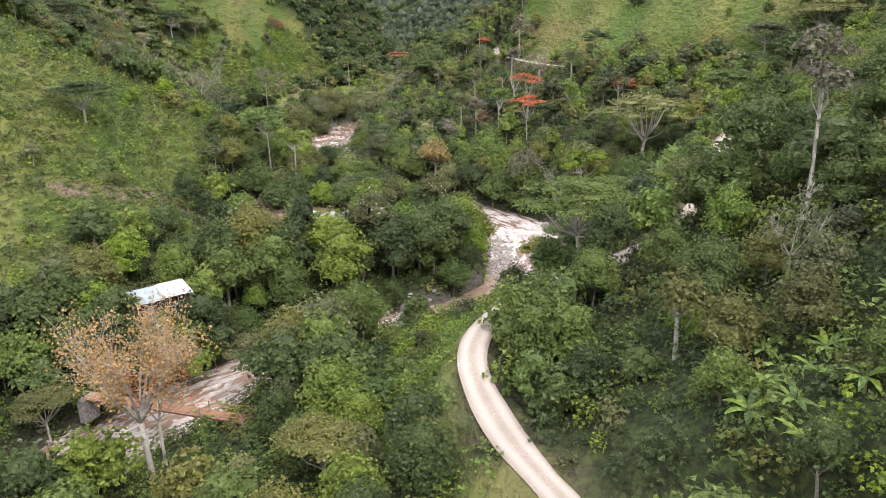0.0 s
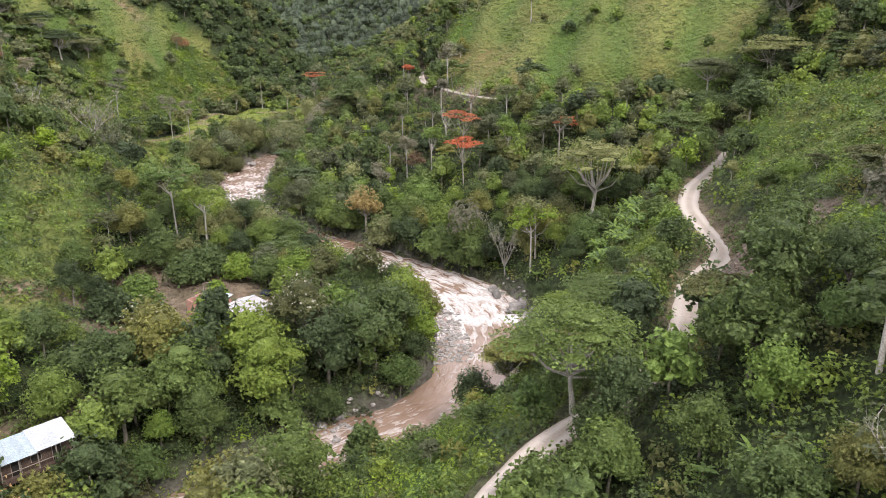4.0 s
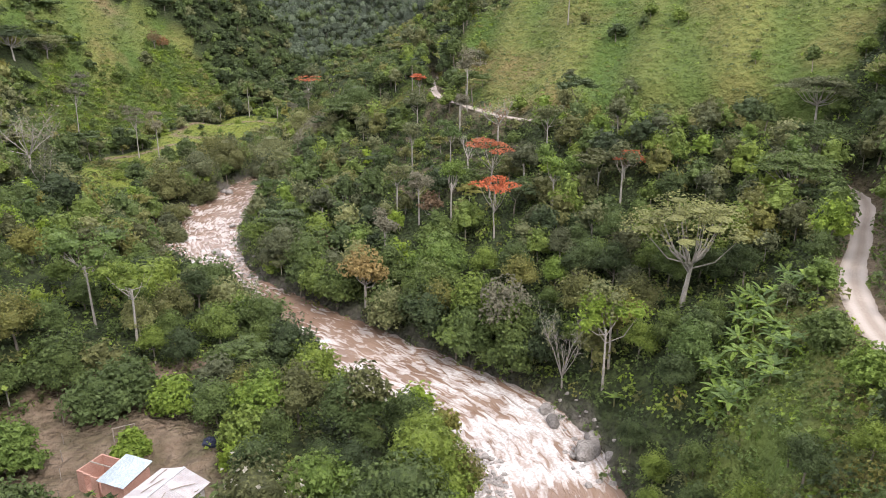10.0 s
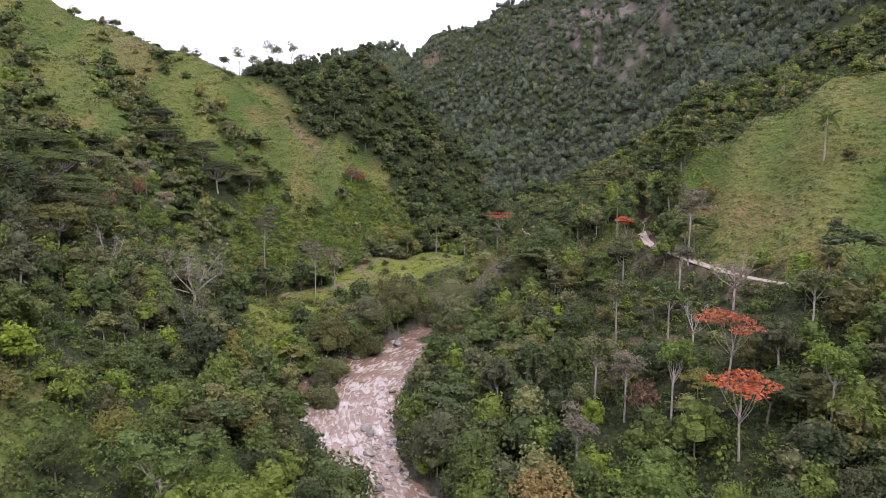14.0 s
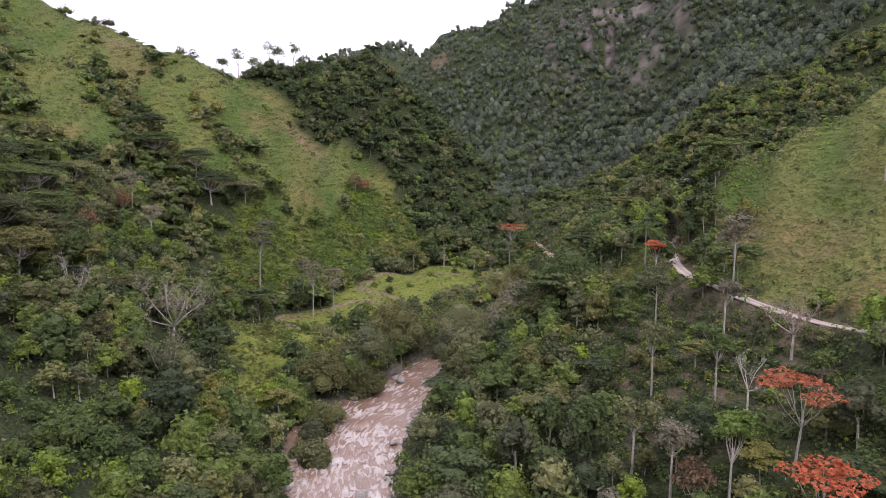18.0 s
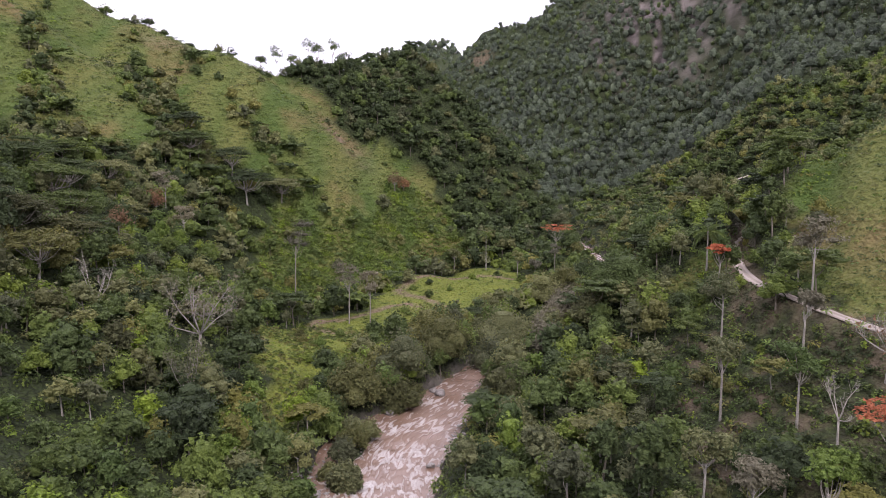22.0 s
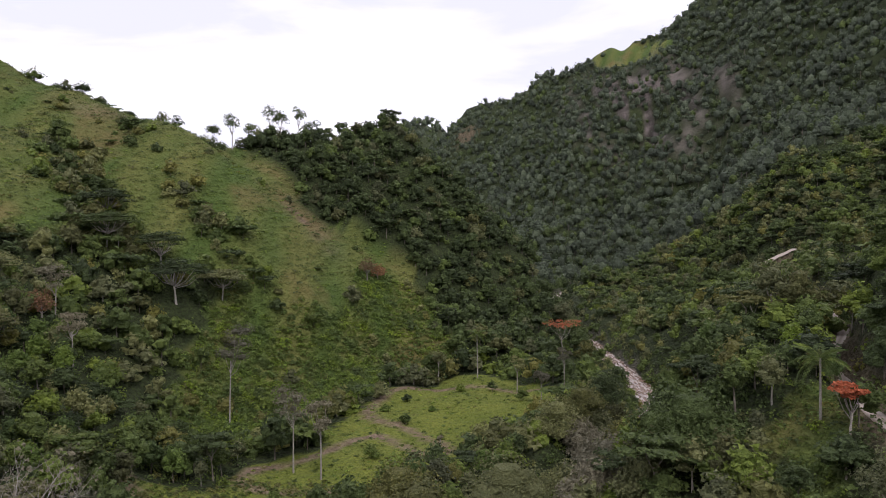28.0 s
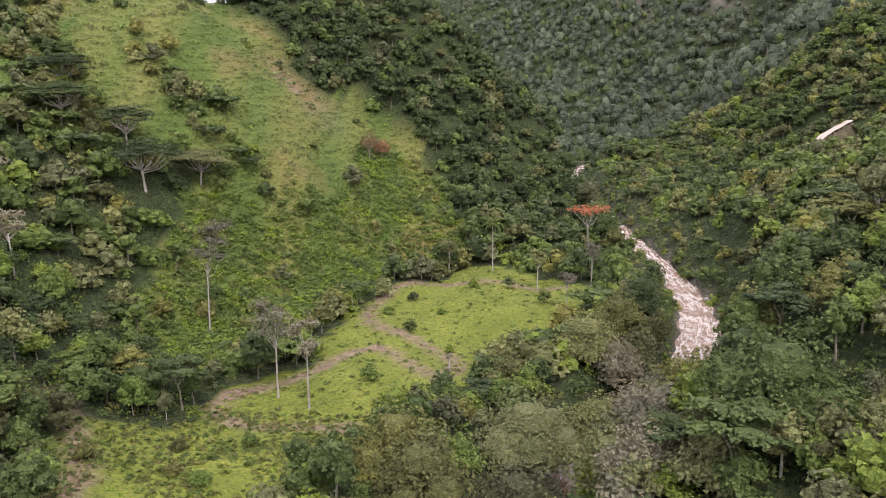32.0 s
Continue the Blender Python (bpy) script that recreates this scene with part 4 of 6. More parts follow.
# On the bank below the road and round the hut.
for x, y, tall, wide, tone, seed in ((-11, 75, 9, 8, "mid", 181), (-14.5, 71, 9.5, 8.5, "dark", 182), (-11, 80, 10, 8, "grey", 183), (-15.5, 77.5, 9.5, 7.5, "olive", 184), (-8, 67, 8.5, 8, "dark", 185), (-3, 61, 5, 5.5, "bright", 186), (-7.5, 86.5, 8.5, 7.5, "mid", 187), (0, 93, 5, 5, "mid", 188), (-30.5, 87.5, 10, 8, "mid", 189), (-27.5, 93, 6, 6, "olive", 190), (-38.5, 85.5, 9, 7, "mid", 191), (-34.5, 84.5, 10, 8, "dark", 192), (-28, 100, 11, 9, "dark", 193), (-33, 87.8, 9.0, 6.5, "olive", 194), (-29.3, 91, 11, 8.5, "dark", 195), (-14.5, 113, 9.5, 9, "mid", 196), (-20, 110.5, 9.5, 9, "dark", 197), (-25.5, 112.5, 9.5, 9, "olive", 198), (-32, 109, 10, 9, "dark", 199), (-22, 106, 11, 9, "mid", 437), (-18.3, 118.3, 6, 6.5, "olive", 436), (-13.5, 84.5, 10, 8, "olive", 438), (-31.5, 59.5, 7.5, 7.5, "mid", 431), (-35, 55.5, 8, 8, "dark", 432), (-40, 62, 8, 8, "mid", 491), (-30, 52, 7, 7, "mid", 492), (-20, 54, 6, 6.5, "olive", 433), (-48, 80, 8, 8, "mid", 434), (-44, 84, 7, 7, "dark", 435)):
    broad_tree(x, y, tall, wide, tone, seed, "leafy tree on the wooded river bank", n=9, count=1000, size=0.48)
# Either side of the river bend.
for x, y, tall, wide, tone, seed in ((-19.5, 183, 10, 10, "dark", 171), (-24, 190, 10.5, 10, "mid", 172), (-30, 199, 9, 9, "dark", 173), (-9.5, 203.5, 10, 10.5, "grey", 174), (-4.5, 197.5, 10, 10.5, "dark", 175), (-11, 172, 9, 10, "mid", 182), (-6.5, 163, 7.5, 9, "dark", 183), (-3, 155, 6.5, 7.5, "mid", 184), (0.5, 115.5, 12.5, 10, "mid", 186), (5.5, 120.5, 12.5, 10, "dark", 187), (8.5, 128, 11, 9.5, "mid", 188), (-4, 112.5, 12, 9.5, "dark", 189), (-11.5, 107.5, 11.5, 9.5, "mid", 190), (26, 160, 8.5, 9, "dark", 221), (20.5, 166, 8.5, 9, "mid", 222), (15, 172, 8.5, 9, "dark", 223), (9, 178, 8.5, 9, "grey", 224), (0.5, 187, 8.5, 8, "dark", 225), (-2, 191, 8.5, 9, "mid", 226), (30.5, 157.5, 7, 7, "dark", 227), (-15, 178, 9.5, 10, "grey", 185), (-14, 212, 8, 8, "mid", 176), (-17, 176, 7.5, 7.5, "grey", 177), (10, 188, 9, 9, "dark", 178), (16, 178, 9, 8, "dark", 179), (22, 170, 9, 8, "mid", 180), (26, 163, 9, 8, "dark", 181)):
    broad_tree(x, y, tall, wide, tone, seed, "leafy tree overhanging the bend of the river", n=10, count=1400, size=0.46)
# By the houses.
for x, y, tall, wide, seed in ((-6.8, 117.5, 13.5, 10, 131), (-28, 117, 9, 9, 132), (3, 140, 10, 6, 133)):
    broad_tree(x, y, tall, wide, "olive", seed, "leafy tree sprinkled with whitish blossom near the houses", name="blossoming_tree", n=9, count=1100, blossom=("white", 130, 0.36))
for x, y, tall, wide, tone, seed in ((-27.5, 146, 6.5, 9, "mid", 141), (-34, 152, 6.5, 8, "dark", 142), (-8.5, 141, 8, 7, "bright", 143), (-10, 136, 6, 6, "mid", 144), (-2, 124, 10, 8, "bright", 145), (-44, 104, 7.0, 7.5, "bright", 146), (-30.5, 127, 5.5, 6.5, "mid", 411), (-33.5, 136, 6, 6.5, "bright", 412), (-24.5, 147, 6.5, 7, "mid", 413), (-19, 144, 5.5, 5.5, "bright", 414), (-36.5, 129, 6, 6.5, "dark", 415), (-28.5, 120.5, 6, 6, "mid", 416), (-22, 136.5, 3.5, 4, "bright", 417), (-47, 92, 8.5, 8.5, "dark", 147)):
    broad_tree(x, y, tall, wide, tone, seed, "rounded leafy tree near the houses", n=9, count=1200, size=0.5)
# Where the far reach of the river bends away, and a fringe along the ridge.
for x, y, tall, wide, tone, seed in ((-2, 446, 9, 9, "mid", 441), (-4, 462, 11, 10, "dark", 442), (-7, 480, 11, 10, "grey", 443), (-10, 500, 12, 11, "dark", 444), (0, 436, 7, 7, "olive", 445), (-8, 520, 12, 11, "mid", 446), (-17, 540, 13, 12, "dark", 447)):
    broad_tree(x, y, tall, wide, tone, seed, "leafy tree where the river bends out of sight", n=9, count=900, size=0.6)
rng = np.random.RandomState(48)
for k in range(16):
    u = (k + rng.uniform(-0.3, 0.3)) / 15
    broad_tree(-164 + 50 * u, 444 + 64 * u + rng.uniform(-3, 3), rng.uniform(3.5, 6.5), rng.uniform(5, 7), "dark" if k % 3 else "grey", 450 + k, "small bushy tree on the crest of the ridge", n=6, count=320, size=0.5, core=0.4)
for k, (x, y, tall, wide) in enumerate(((-222, 446, 6, 9), (-214, 449, 4, 6.5), (-203, 450, 5, 8), (-196, 452, 3, 5), (-180, 447, 2.5, 4.5))):
    broad_tree(x, y, tall, wide, "dark", 470 + k, "lone bushy tree on the grassy crest", n=7, count=380, size=0.5, core=0.45)
# On the skyline of the left ridge.
for k, (x, y, tall, wide) in enumerate(((-152, 462, 8, 6), (-146, 467, 15, 6), (-141, 474, 9, 6), (-135, 482, 14, 10), (-132, 486, 12, 6), (-126, 492, 15, 5.5), (-122, 499, 9, 7))):
    slim_tree(x, y, tall, wide, "dark", 151 + k, "airy tree standing on the ridge against the sky", count=520, size=0.5, fork=0.5, thick=0.2, puff=1.7, core=0)


# ---- palms and bananas ----


def frond_mesh(long, droop, seed):
    """One feather leaf: midrib and two rows of leaflets."""
    rng = np.random.RandomState(seed)
    u = np.linspace(0, 1, 9)
    rib = np.stack([long * u, 0 * u, long * (0.55 * u - droop * u**2)], -1)
    out = [tube(rib, np.linspace(0.05, 0.012, 9), 3)]
    for k in range(26):
        s = 0.12 + 0.88 * k / 26
        p = np.array([long * s, 0, long * (0.55 * s - droop * s * s)])
        for side in (-1, 1):
            ln = long * 0.24 * np.sin(np.pi * (0.15 + 0.8 * s)) + 0.15
            tip = p + np.array([0.45 * ln, side * 0.8 * ln, -0.45 * ln + rng.uniform(-0.05, 0.05)])
            out.append((np.array([p, (p + tip) / 2 + (0.06, 0, 0.03), tip, (p + tip) / 2 - (0.06, 0, 0)]), np.array([(0, 1, 2), (0, 2, 3)])))
    return mesh_of("frond", *join(out), [LEAF["mid"]])


FRONDS = [frond_mesh(3.6, d, k) for k, d in enumerate((0.55, 0.85, 1.15))]


def palm(x, y, tall, size, seed):
    rng = np.random.RandomState(seed)
    p = put(thing("palm_tree", Matrix(), "tall feather palm with a slender pale trunk", "palm tree"), x, y, seed * 11)
    bend = rng.uniform(-0.6, 0.6)
    v, t = tube([(0, 0, -0.5), (bend * 0.3, 0, tall * 0.35), (bend * 0.8, 0, tall * 0.7), (bend, 0, tall)], [0.24, 0.17, 0.15, 0.17], 8)
    part("trunk", mesh_of("trunk", v, t, [PALE_BARK], smooth=True), p)
    for k in range(20):
        part("frond", FRONDS[k % 3], p, at=pose(bend, 0, tall - 0.1 * (k % 3), 0, -22 * (1 - (k % 3)), k * 137.5) @ Matrix.Scale(size * rng.uniform(0.85, 1.1), 4))


for args in ((-36, 415, 14.5, 1.05, 1), (26, 286, 8.5, 1.15, 2), (68, 268, 9.5, 1.2, 3), (88, 340, 8, 1.2, 4)):
    palm(*args)


def banana_leaf(long, wide, lift, droop, seed):
    """A long paddle leaf, folded along its rib and arching."""
    rng = np.random.RandomState(seed)
    u = np.linspace(0, 1, 8)
    x, z = long * u, long * (lift * u - droop * u**2.2)
    half = wide * np.sin(np.pi * (0.08 + 0.9 * u)) ** 0.7 * np.r_[0.15, np.ones(7)]
    v = np.concatenate([np.stack([x, 0 * x, z], -1), np.stack([x, half, z - 0.25 * half + rng.uniform(-0.03, 0.03, 8)], -1), np.stack([x, -half, z - 0.25 * half + rng.uniform(-0.03, 0.03, 8)], -1)])
    t = []
    for k in range(7):
        t += [(k, k + 1, 9 + k), (k, 9 + k, 8 + k), (k, 17 + k, k + 1), (k, 16 + k, 17 + k)]
    return mesh_of("leaf", v, t, [LEAF["banana"]])


BANANA_LEAVES = [banana_leaf(2.4, 0.36, 0.95, 0.45, 1), banana_leaf(2.3, 0.36, 0.8, 0.75, 2), banana_leaf(2.1, 0.34, 0.55, 0.85, 3)]
STEM = mesh_of("stem", *tube([(0, 0, -0.3), (0, 0, 1.0), (0.04, 0, 2.0)], [0.17, 0.14, 0.08], 7), [plain_material("banana_stem", (0.16, 0.17, 0.07), (0.33, 0.29, 0.16), 2.0, vary=0.2)], smooth=True)


def banana_plant():
    p = thing("banana_plant", Matrix(), "banana plant with long arching bright green leaves", "banana plant", "banana plants on the slopes")
    part("stem", STEM, p)
    for k in range(8):
        part("leaf", BANANA_LEAVES[k % 3], p, at=pose(0, 0, 1.9 - 0.05 * k, 0, 0, k * 137.5))
    return p


first = banana_plant()
spots = [(18.7, 35.3), (20.6, 34.2), (23.1, 36.5), (20.8, 44.2), (24.1, 33.7), (22.9, 42.3), (25, 58.6), (22.1, 59.4), (21, 38.5), (25, 39), (27, 43), (24.5, 46.5), (26, 54), (29, 47), (30, 41), (28, 37), (19.5, 31),
         (6.3, 285), (14.9, 279.8), (11, 282), (17, 286), (35.4, 143.8), (34, 240), (38, 250), (30, 252), (27, 246), (36, 228), (22, 250), (40, 242), (-41, 112), (-52, 98)]
rng = np.random.RandomState(77)
for _ in range(34):
    a, b = rng.uniform(38, 47), rng.uniform(126, 139)
    spots.append((a + 0.5 * (b - 126), b))
for _ in range(20):
    spots.append((rng.uniform(50, 60), rng.uniform(138, 147)))
for k, (x, y) in enumerate(spots):
    m = place_at(x, y, k * 77, rng.uniform(0.75, 1.05) * (0.9 if y < 70 else 1.25 if 120 < y < 150 else 1))
    if k:
        copy_thing(first, m)
    else:
        first.matrix_basis = m

# ---- buildings ----
TIN = plain_material("zinc_sheet", (0.40, 0.42, 0.44), (0.60, 0.62, 0.64), 0.8, 0.45, 0.55, 0.1, 6.0, vary=0.12)
BLUE_TIN = plain_material("blue_grey_sheet", (0.30, 0.36, 0.38), (0.44, 0.50, 0.52), 0.8, 0.5, 0.4, 0.1, 6.0, vary=0.1)
RUSTY_TIN = plain_material("rust_streaked_sheet", (0.52, 0.51, 0.51), (0.34, 0.29, 0.275), 1.4, 0.6, 0.3, 0.1, 4.0, vary=0.2)
RED_TIN = plain_material("red_sheet", (0.34, 0.10, 0.08), (0.45, 0.17, 0.13), 1.2, 0.6, 0.1, 0.1, 5.0, vary=0.1)
PLASTER = plain_material("stained_plaster", (0.36, 0.34, 0.31), (0.56, 0.54, 0.50), 0.9, 0.9, 0, 0.2)
BRICK = plain_material("raw_brick", (0.36, 0.20, 0.15), (0.48, 0.30, 0.235), 2.0, 0.9, 0, 0.5, 14)
DARK_WOOD = plain_material("dark_planks", (0.06, 0.04, 0.03), (0.14, 0.10, 0.075), 1.5, 0.85, 0, 0.3)
OLD_WOOD = plain_material("weathered_wood", (0.20, 0.17, 0.14), (0.36, 0.32, 0.27), 1.5, 0.9, 0, 0.4)
DRIFT = plain_material("driftwood", (0.24, 0.21, 0.18), (0.42, 0.39, 0.34), 1.2, 0.9, 0, 0.4, vary=0.2)
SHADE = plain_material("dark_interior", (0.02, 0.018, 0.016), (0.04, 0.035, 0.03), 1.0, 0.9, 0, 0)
ROPE = plain_material("yellow_rope", (0.40, 0.22, 0.05), (0.55, 0.32, 0.09), 3.0, 0.8, 0, 0.2)
TARP = plain_material("dark_tarp", (0.012, 0.016, 0.035), (0.03, 0.035, 0.06), 1.0, 0.45, 0, 0.4)
DECK = plain_material("reddish_planks", (0.22, 0.12, 0.08), (0.34, 0.20, 0.14), 2.0, 0.85, 0, 0.3, vary=0.25)


def box_arrays(x0, y0, z0, x1, y1, z1):
    v = np.array([(x, y, z) for z in (z0, z1) for x, y in ((x0, y0), (x1, y0), (x1, y1), (x0, y1))], float)
    f = [(0, 3, 2, 1), (4, 5, 6, 7), (0, 1, 5, 4), (1, 2, 6, 5), (2, 3, 7, 6), (3, 0, 4, 7)]
    return v, np.array([t for a, b, c, d in f for t in ((a, b, c), (a, c, d))])


def sheet_mesh(wide, long, mat, waves=5):
    """A corrugated roofing sheet, lying from the origin along +y, with a little thickness."""
    n = waves * 6 + 1
    u = np.linspace(0, wide, n)
    z = 0.025 * np.sin(np.linspace(0, waves * 2 * np.pi, n))
    v = np.concatenate([np.stack([u, 0 * u + y, z + h], -1) for h in (0, 0.006) for y in (0, long)])
    t = []
    for k in range(n - 1):
        t += [(k, k + n, k + 1), (k + 1, k + n, k + n + 1), (k + 2 * n, k + 1 + 2 * n, k + 3 * n), (k + 1 + 2 * n, k + 1 + 3 * n, k + 3 * n)]
    return mesh_of("roof_sheet", v, t, [mat], smooth=True)


def roof_sheets(house, x0, x1, y_low, z_low, y_high, z_high, mat, seed):
    """Overlapping sheets that rise from y_low to y_high."""
    rng = np.random.RandomState(seed)
    n = max(1, round((x1 - x0) / 0.85))
    wide, rise, run = (x1 - x0) / n, z_high - z_low, y_high - y_low
    me = sheet_mesh(wide + 0.05, np.hypot(rise, run), mat)
    turn = 0 if run > 0 else 180
    for k in range(n):
        x = x0 + k * wide if run > 0 else x0 + (k + 1) * wide
        part("roof_sheet", me, house, at=pose(x, y_low, z_low + 0.012 * (k % 2) + rng.uniform(0, 0.015), 0, 0, turn) @ pose(0, 0, 0, math.degrees(math.atan2(rise, abs(run)))))


def wall_part(house, name, pieces, mat, label=""):
    return part(name, mesh_of(name, *join([box_arrays(*p) for p in pieces]), [mat]), house, label)


def opening(house, name, x0, x1, z0, z1, y, wall=0.15):
    """A framed dark opening in a wall that faces -y."""
    frame_part = wall_part(house, name, [(x0 - 0.06, y - 0.05, z0, x0, y + wall, z1), (x1, y - 0.05, z0, x1 + 0.06, y + wall, z1), (x0 - 0.06, y - 0.05, z1, x1 + 0.06, y + wall, z1 + 0.07)], OLD_WOOD)
    # A dark panel fills the opening; its colour stands for the shade indoors.
    part("pane" if name == "window" else "leaf", mesh_of("pane", *box_arrays(x0, y + 0.06, z0, x1, y + 0.10, z1), [SHADE]), frame_part)


def front_wall(house, x0, x1, y, high, holes, mat, wall=0.15):
    """A wall along x with openings (x0, x1, z0, z1)."""
    pieces, at = [], x0
    for a, b, c, d in sorted(holes):
        pieces += [(at, y, -0.3, a, y + wall, high), (a, y, d, b, y + wall, high)]
        if c > 0:
            pieces.append((a, y, -0.3, b, y + wall, c))
        at = b
    pieces.append((at, y, -0.3, x1, y + wall, high))
    wall_part(house, "front_wall", pieces, mat)
    for a, b, c, d in holes:
        opening(house, "window" if c > 0 else "door", a, b, max(c, 0), d, y, wall)


# The long low hut above the river.
hut = thing("hut", pose(-34.9, 92.2, 6.4, 0, 0, 38) @ Matrix.Diagonal((0.95, 0.74, 0.86, 1)), "long low hut with a bright zinc roof and dark plank walls", "hut")
wall_part(hut, "floor_slab", [(-3.8, -2.4, -0.6, 3.8, 2.4, 0.0)], DARK_WOOD)
front_wall(hut, -3.6, 3.6, -1.7, 2.4, [(-2.6, -1.7, 0, 2.0), (-0.6, 0.4, 0.9, 1.8), (1.6, 2.5, 0, 2.0)], DARK_WOOD)
wall_part(hut, "back_wall", [(-3.6, 2.05, 0, 3.6, 2.2, 3.2)], DARK_WOOD)
wall_part(hut, "side_wall", [(-3.6, -1.55, 0, -3.45, 2.05, 2.5)], DARK_WOOD)
wall_part(hut, "side_wall", [(3.45, -1.55, 0, 3.6, 2.05, 2.5)], DARK_WOOD)
for x in (-3.7, -1.9, 0, 1.9, 3.7):
    wall_part(hut, "post", [(x - 0.06, -2.3, 0, x + 0.06, -2.18, 2.35)], OLD_WOOD)
wall_part(hut, "rail", [(-3.7, -2.28, 0.8, 3.7, -2.2, 0.88)], OLD_WOOD)
roof_sheets(hut, -4.0, -0.1, -2.7, 2.35, 2.6, 3.35, BLUE_TIN, 1)
roof_sheets(hut, -0.1, 4.0, -2.7, 2.5, 2.6, 3.5, TIN, 2)

# The farmhouse: a gabled roof, a lean-to and a roofless brick room.
farm = thing("farmhouse", pose(-17.0, 125.7, 6.9, 0, 0, -31), "plastered farmhouse with a rust-streaked white tin roof", "house")
wall_part(farm, "floor_slab", [(-2.9, -3.7, -0.6, 2.9, 3.5, 0.0)], PLASTER)
front_wall(farm, -2.6, 2.6, -3.4, 2.4, [(-1.9, -1.1, 0.9, 1.8), (-0.4, 0.5, 0, 2.0), (1.1, 2.0, 0.9, 1.8)], PLASTER)
wall_part(farm, "back_wall", [(-2.6, 3.1, 0, 2.6, 3.25, 2.5)], PLASTER)
wall_part(farm, "side_wall", [(-2.6, -3.25, 0, -2.45, 3.1, 2.5)], PLASTER)
wall_part(farm, "side_wall", [(2.45, -3.25, 0, 2.6, 3.1, 2.5)], PLASTER)
for k in range(8):
    y = -3.9 + k * 0.95
    me = sheet_mesh(1.0, 3.25, RUSTY_TIN) if k == 0 else me
    part("roof_sheet", me, farm, at=pose(-3.0, y + 1.0, 2.45 + 0.012 * (k % 2), 0, 0, -90) @ pose(0, 0, 0, 17))
    part("roof_sheet", me, farm, at=pose(3.0, y, 2.45 + 0.012 * (k % 2), 0, 0, 90) @ pose(0, 0, 0, 17))
wall_part(farm, "ridge_cap", [(-0.14, -3.95, 3.40, 0.14, 3.75, 3.44)], TIN)
for k, (x, y, r) in enumerate(((-1.4, -2.2, 30), (-0.9, 0.4, 75), (1.3, -1.0, 110), (1.6, 1.6, 60), (-1.8, 2.2, 95))):
    z = 3.4 - abs(x) * 0.305
    part("roof_pole", mesh_of("roof_pole", *tube([(-1.2, 0, 0), (0, 0.05, 0.02), (1.2, 0, 0)], [0.05, 0.05, 0.04], 6), [OLD_WOOD]), farm, at=pose(x, y, z + 0.1, 0, 17 if x > 0 else -17, 0) @ pose(0, 0, 0, 0, 0, r))
lean = thing("lean_to", pose(-21.0, 130.3, 6.9, 0, 0, -31), "brick lean-to with a pale blue-grey tin roof", "shed")
wall_part(lean, "wall", [(-1.5, -1.7, -0.3, 1.4, -1.55, 2.2)], BRICK)
wall_part(lean, "wall", [(-1.5, -1.55, -0.3, -1.35, 1.7, 2.3)], BRICK)
wall_part(lean, "wall", [(1.25, -1.55, -0.3, 1.4, 1.7, 2.3)], BRICK)
roof_sheets(lean, -1.75, 1.65, -2.0, 2.3, 1.95, 2.95, BLUE_TIN, 5)
room = thing("brick_room", pose(-24.0, 132.4, 6.9, 0, 0, -31), "unfinished roofless room of raw red brick", "brick walls")
wall_part(room, "wall", [(-1.4, -1.6, -0.3, -0.5, -1.45, 2.2), (0.4, -1.6, -0.3, 1.3, -1.45, 2.0), (-0.5, -1.6, 1.9, 0.4, -1.45, 2.1)], BRICK)
wall_part(room, "wall", [(-1.4, -1.45, -0.3, -1.25, 1.6, 2.2)], BRICK)
wall_part(room, "wall", [(-1.25, 1.45, -0.3, 1.3, 1.6, 2.2)], BRICK)
wall_part(room, "beam", [(-1.4, 0.0, 2.2, 1.4, 0.1, 2.3)], OLD_WOOD)
wall_part(room, "earth_floor", [(-1.25, -1.45, -0.3, 1.3, 1.45, 0.04)], BRICK)
shack = thing("shack", pose(-25.6, 119.4, 6.7, 0, 0, -10), "small shack under trees with white and red tin roofs", "shack")
wall_part(shack, "wall", [(-2.4, -1.3, -0.3, 2.4, -1.15, 2.0)], DARK_WOOD)
wall_part(shack, "wall", [(-2.4, -1.15, -0.3, -2.25, 1.4, 2.1)], DARK_WOOD)
wall_part(shack, "wall", [(2.25, -1.15, -0.3, 2.4, 1.4, 2.1)], DARK_WOOD)
roof_sheets(shack, -2.7, -0.6, -1.7, 2.05, 1.7, 2.75, TIN, 6)
roof_sheets(shack, -0.6, 2.6, -1.7, 2.0, 1.7, 2.6, RED_TIN, 7)

# The plank footbridge.
a, b = Vector((-38.5, 76.1, 2.3)), Vector((-19.0, 69.7, 2.3))
span, turn = (b - a).length, math.degrees(math.atan2(b.y - a.y, b.x - a.x))
bridge = thing("footbridge", pose(*a, 0, 0, turn), "narrow plank footbridge with yellow rope handrails over the river", "footbridge")
for y in (-0.6, 0.6):
    wall_part(bridge, "girder", [(0, y - 0.08, -0.35, span, y + 0.08, -0.08)], DECK)
plank = mesh_of("plank", *box_arrays(0, -0.85, -0.075, 0.24, 0.85, -0.025), [DECK])
for k in range(int(span / 0.27)):
    part("plank", plank, bridge, at=pose(k * 0.27, 0, 0.004 * (k % 3), 0, 0, (k * 37 % 5 - 2) * 0.5))
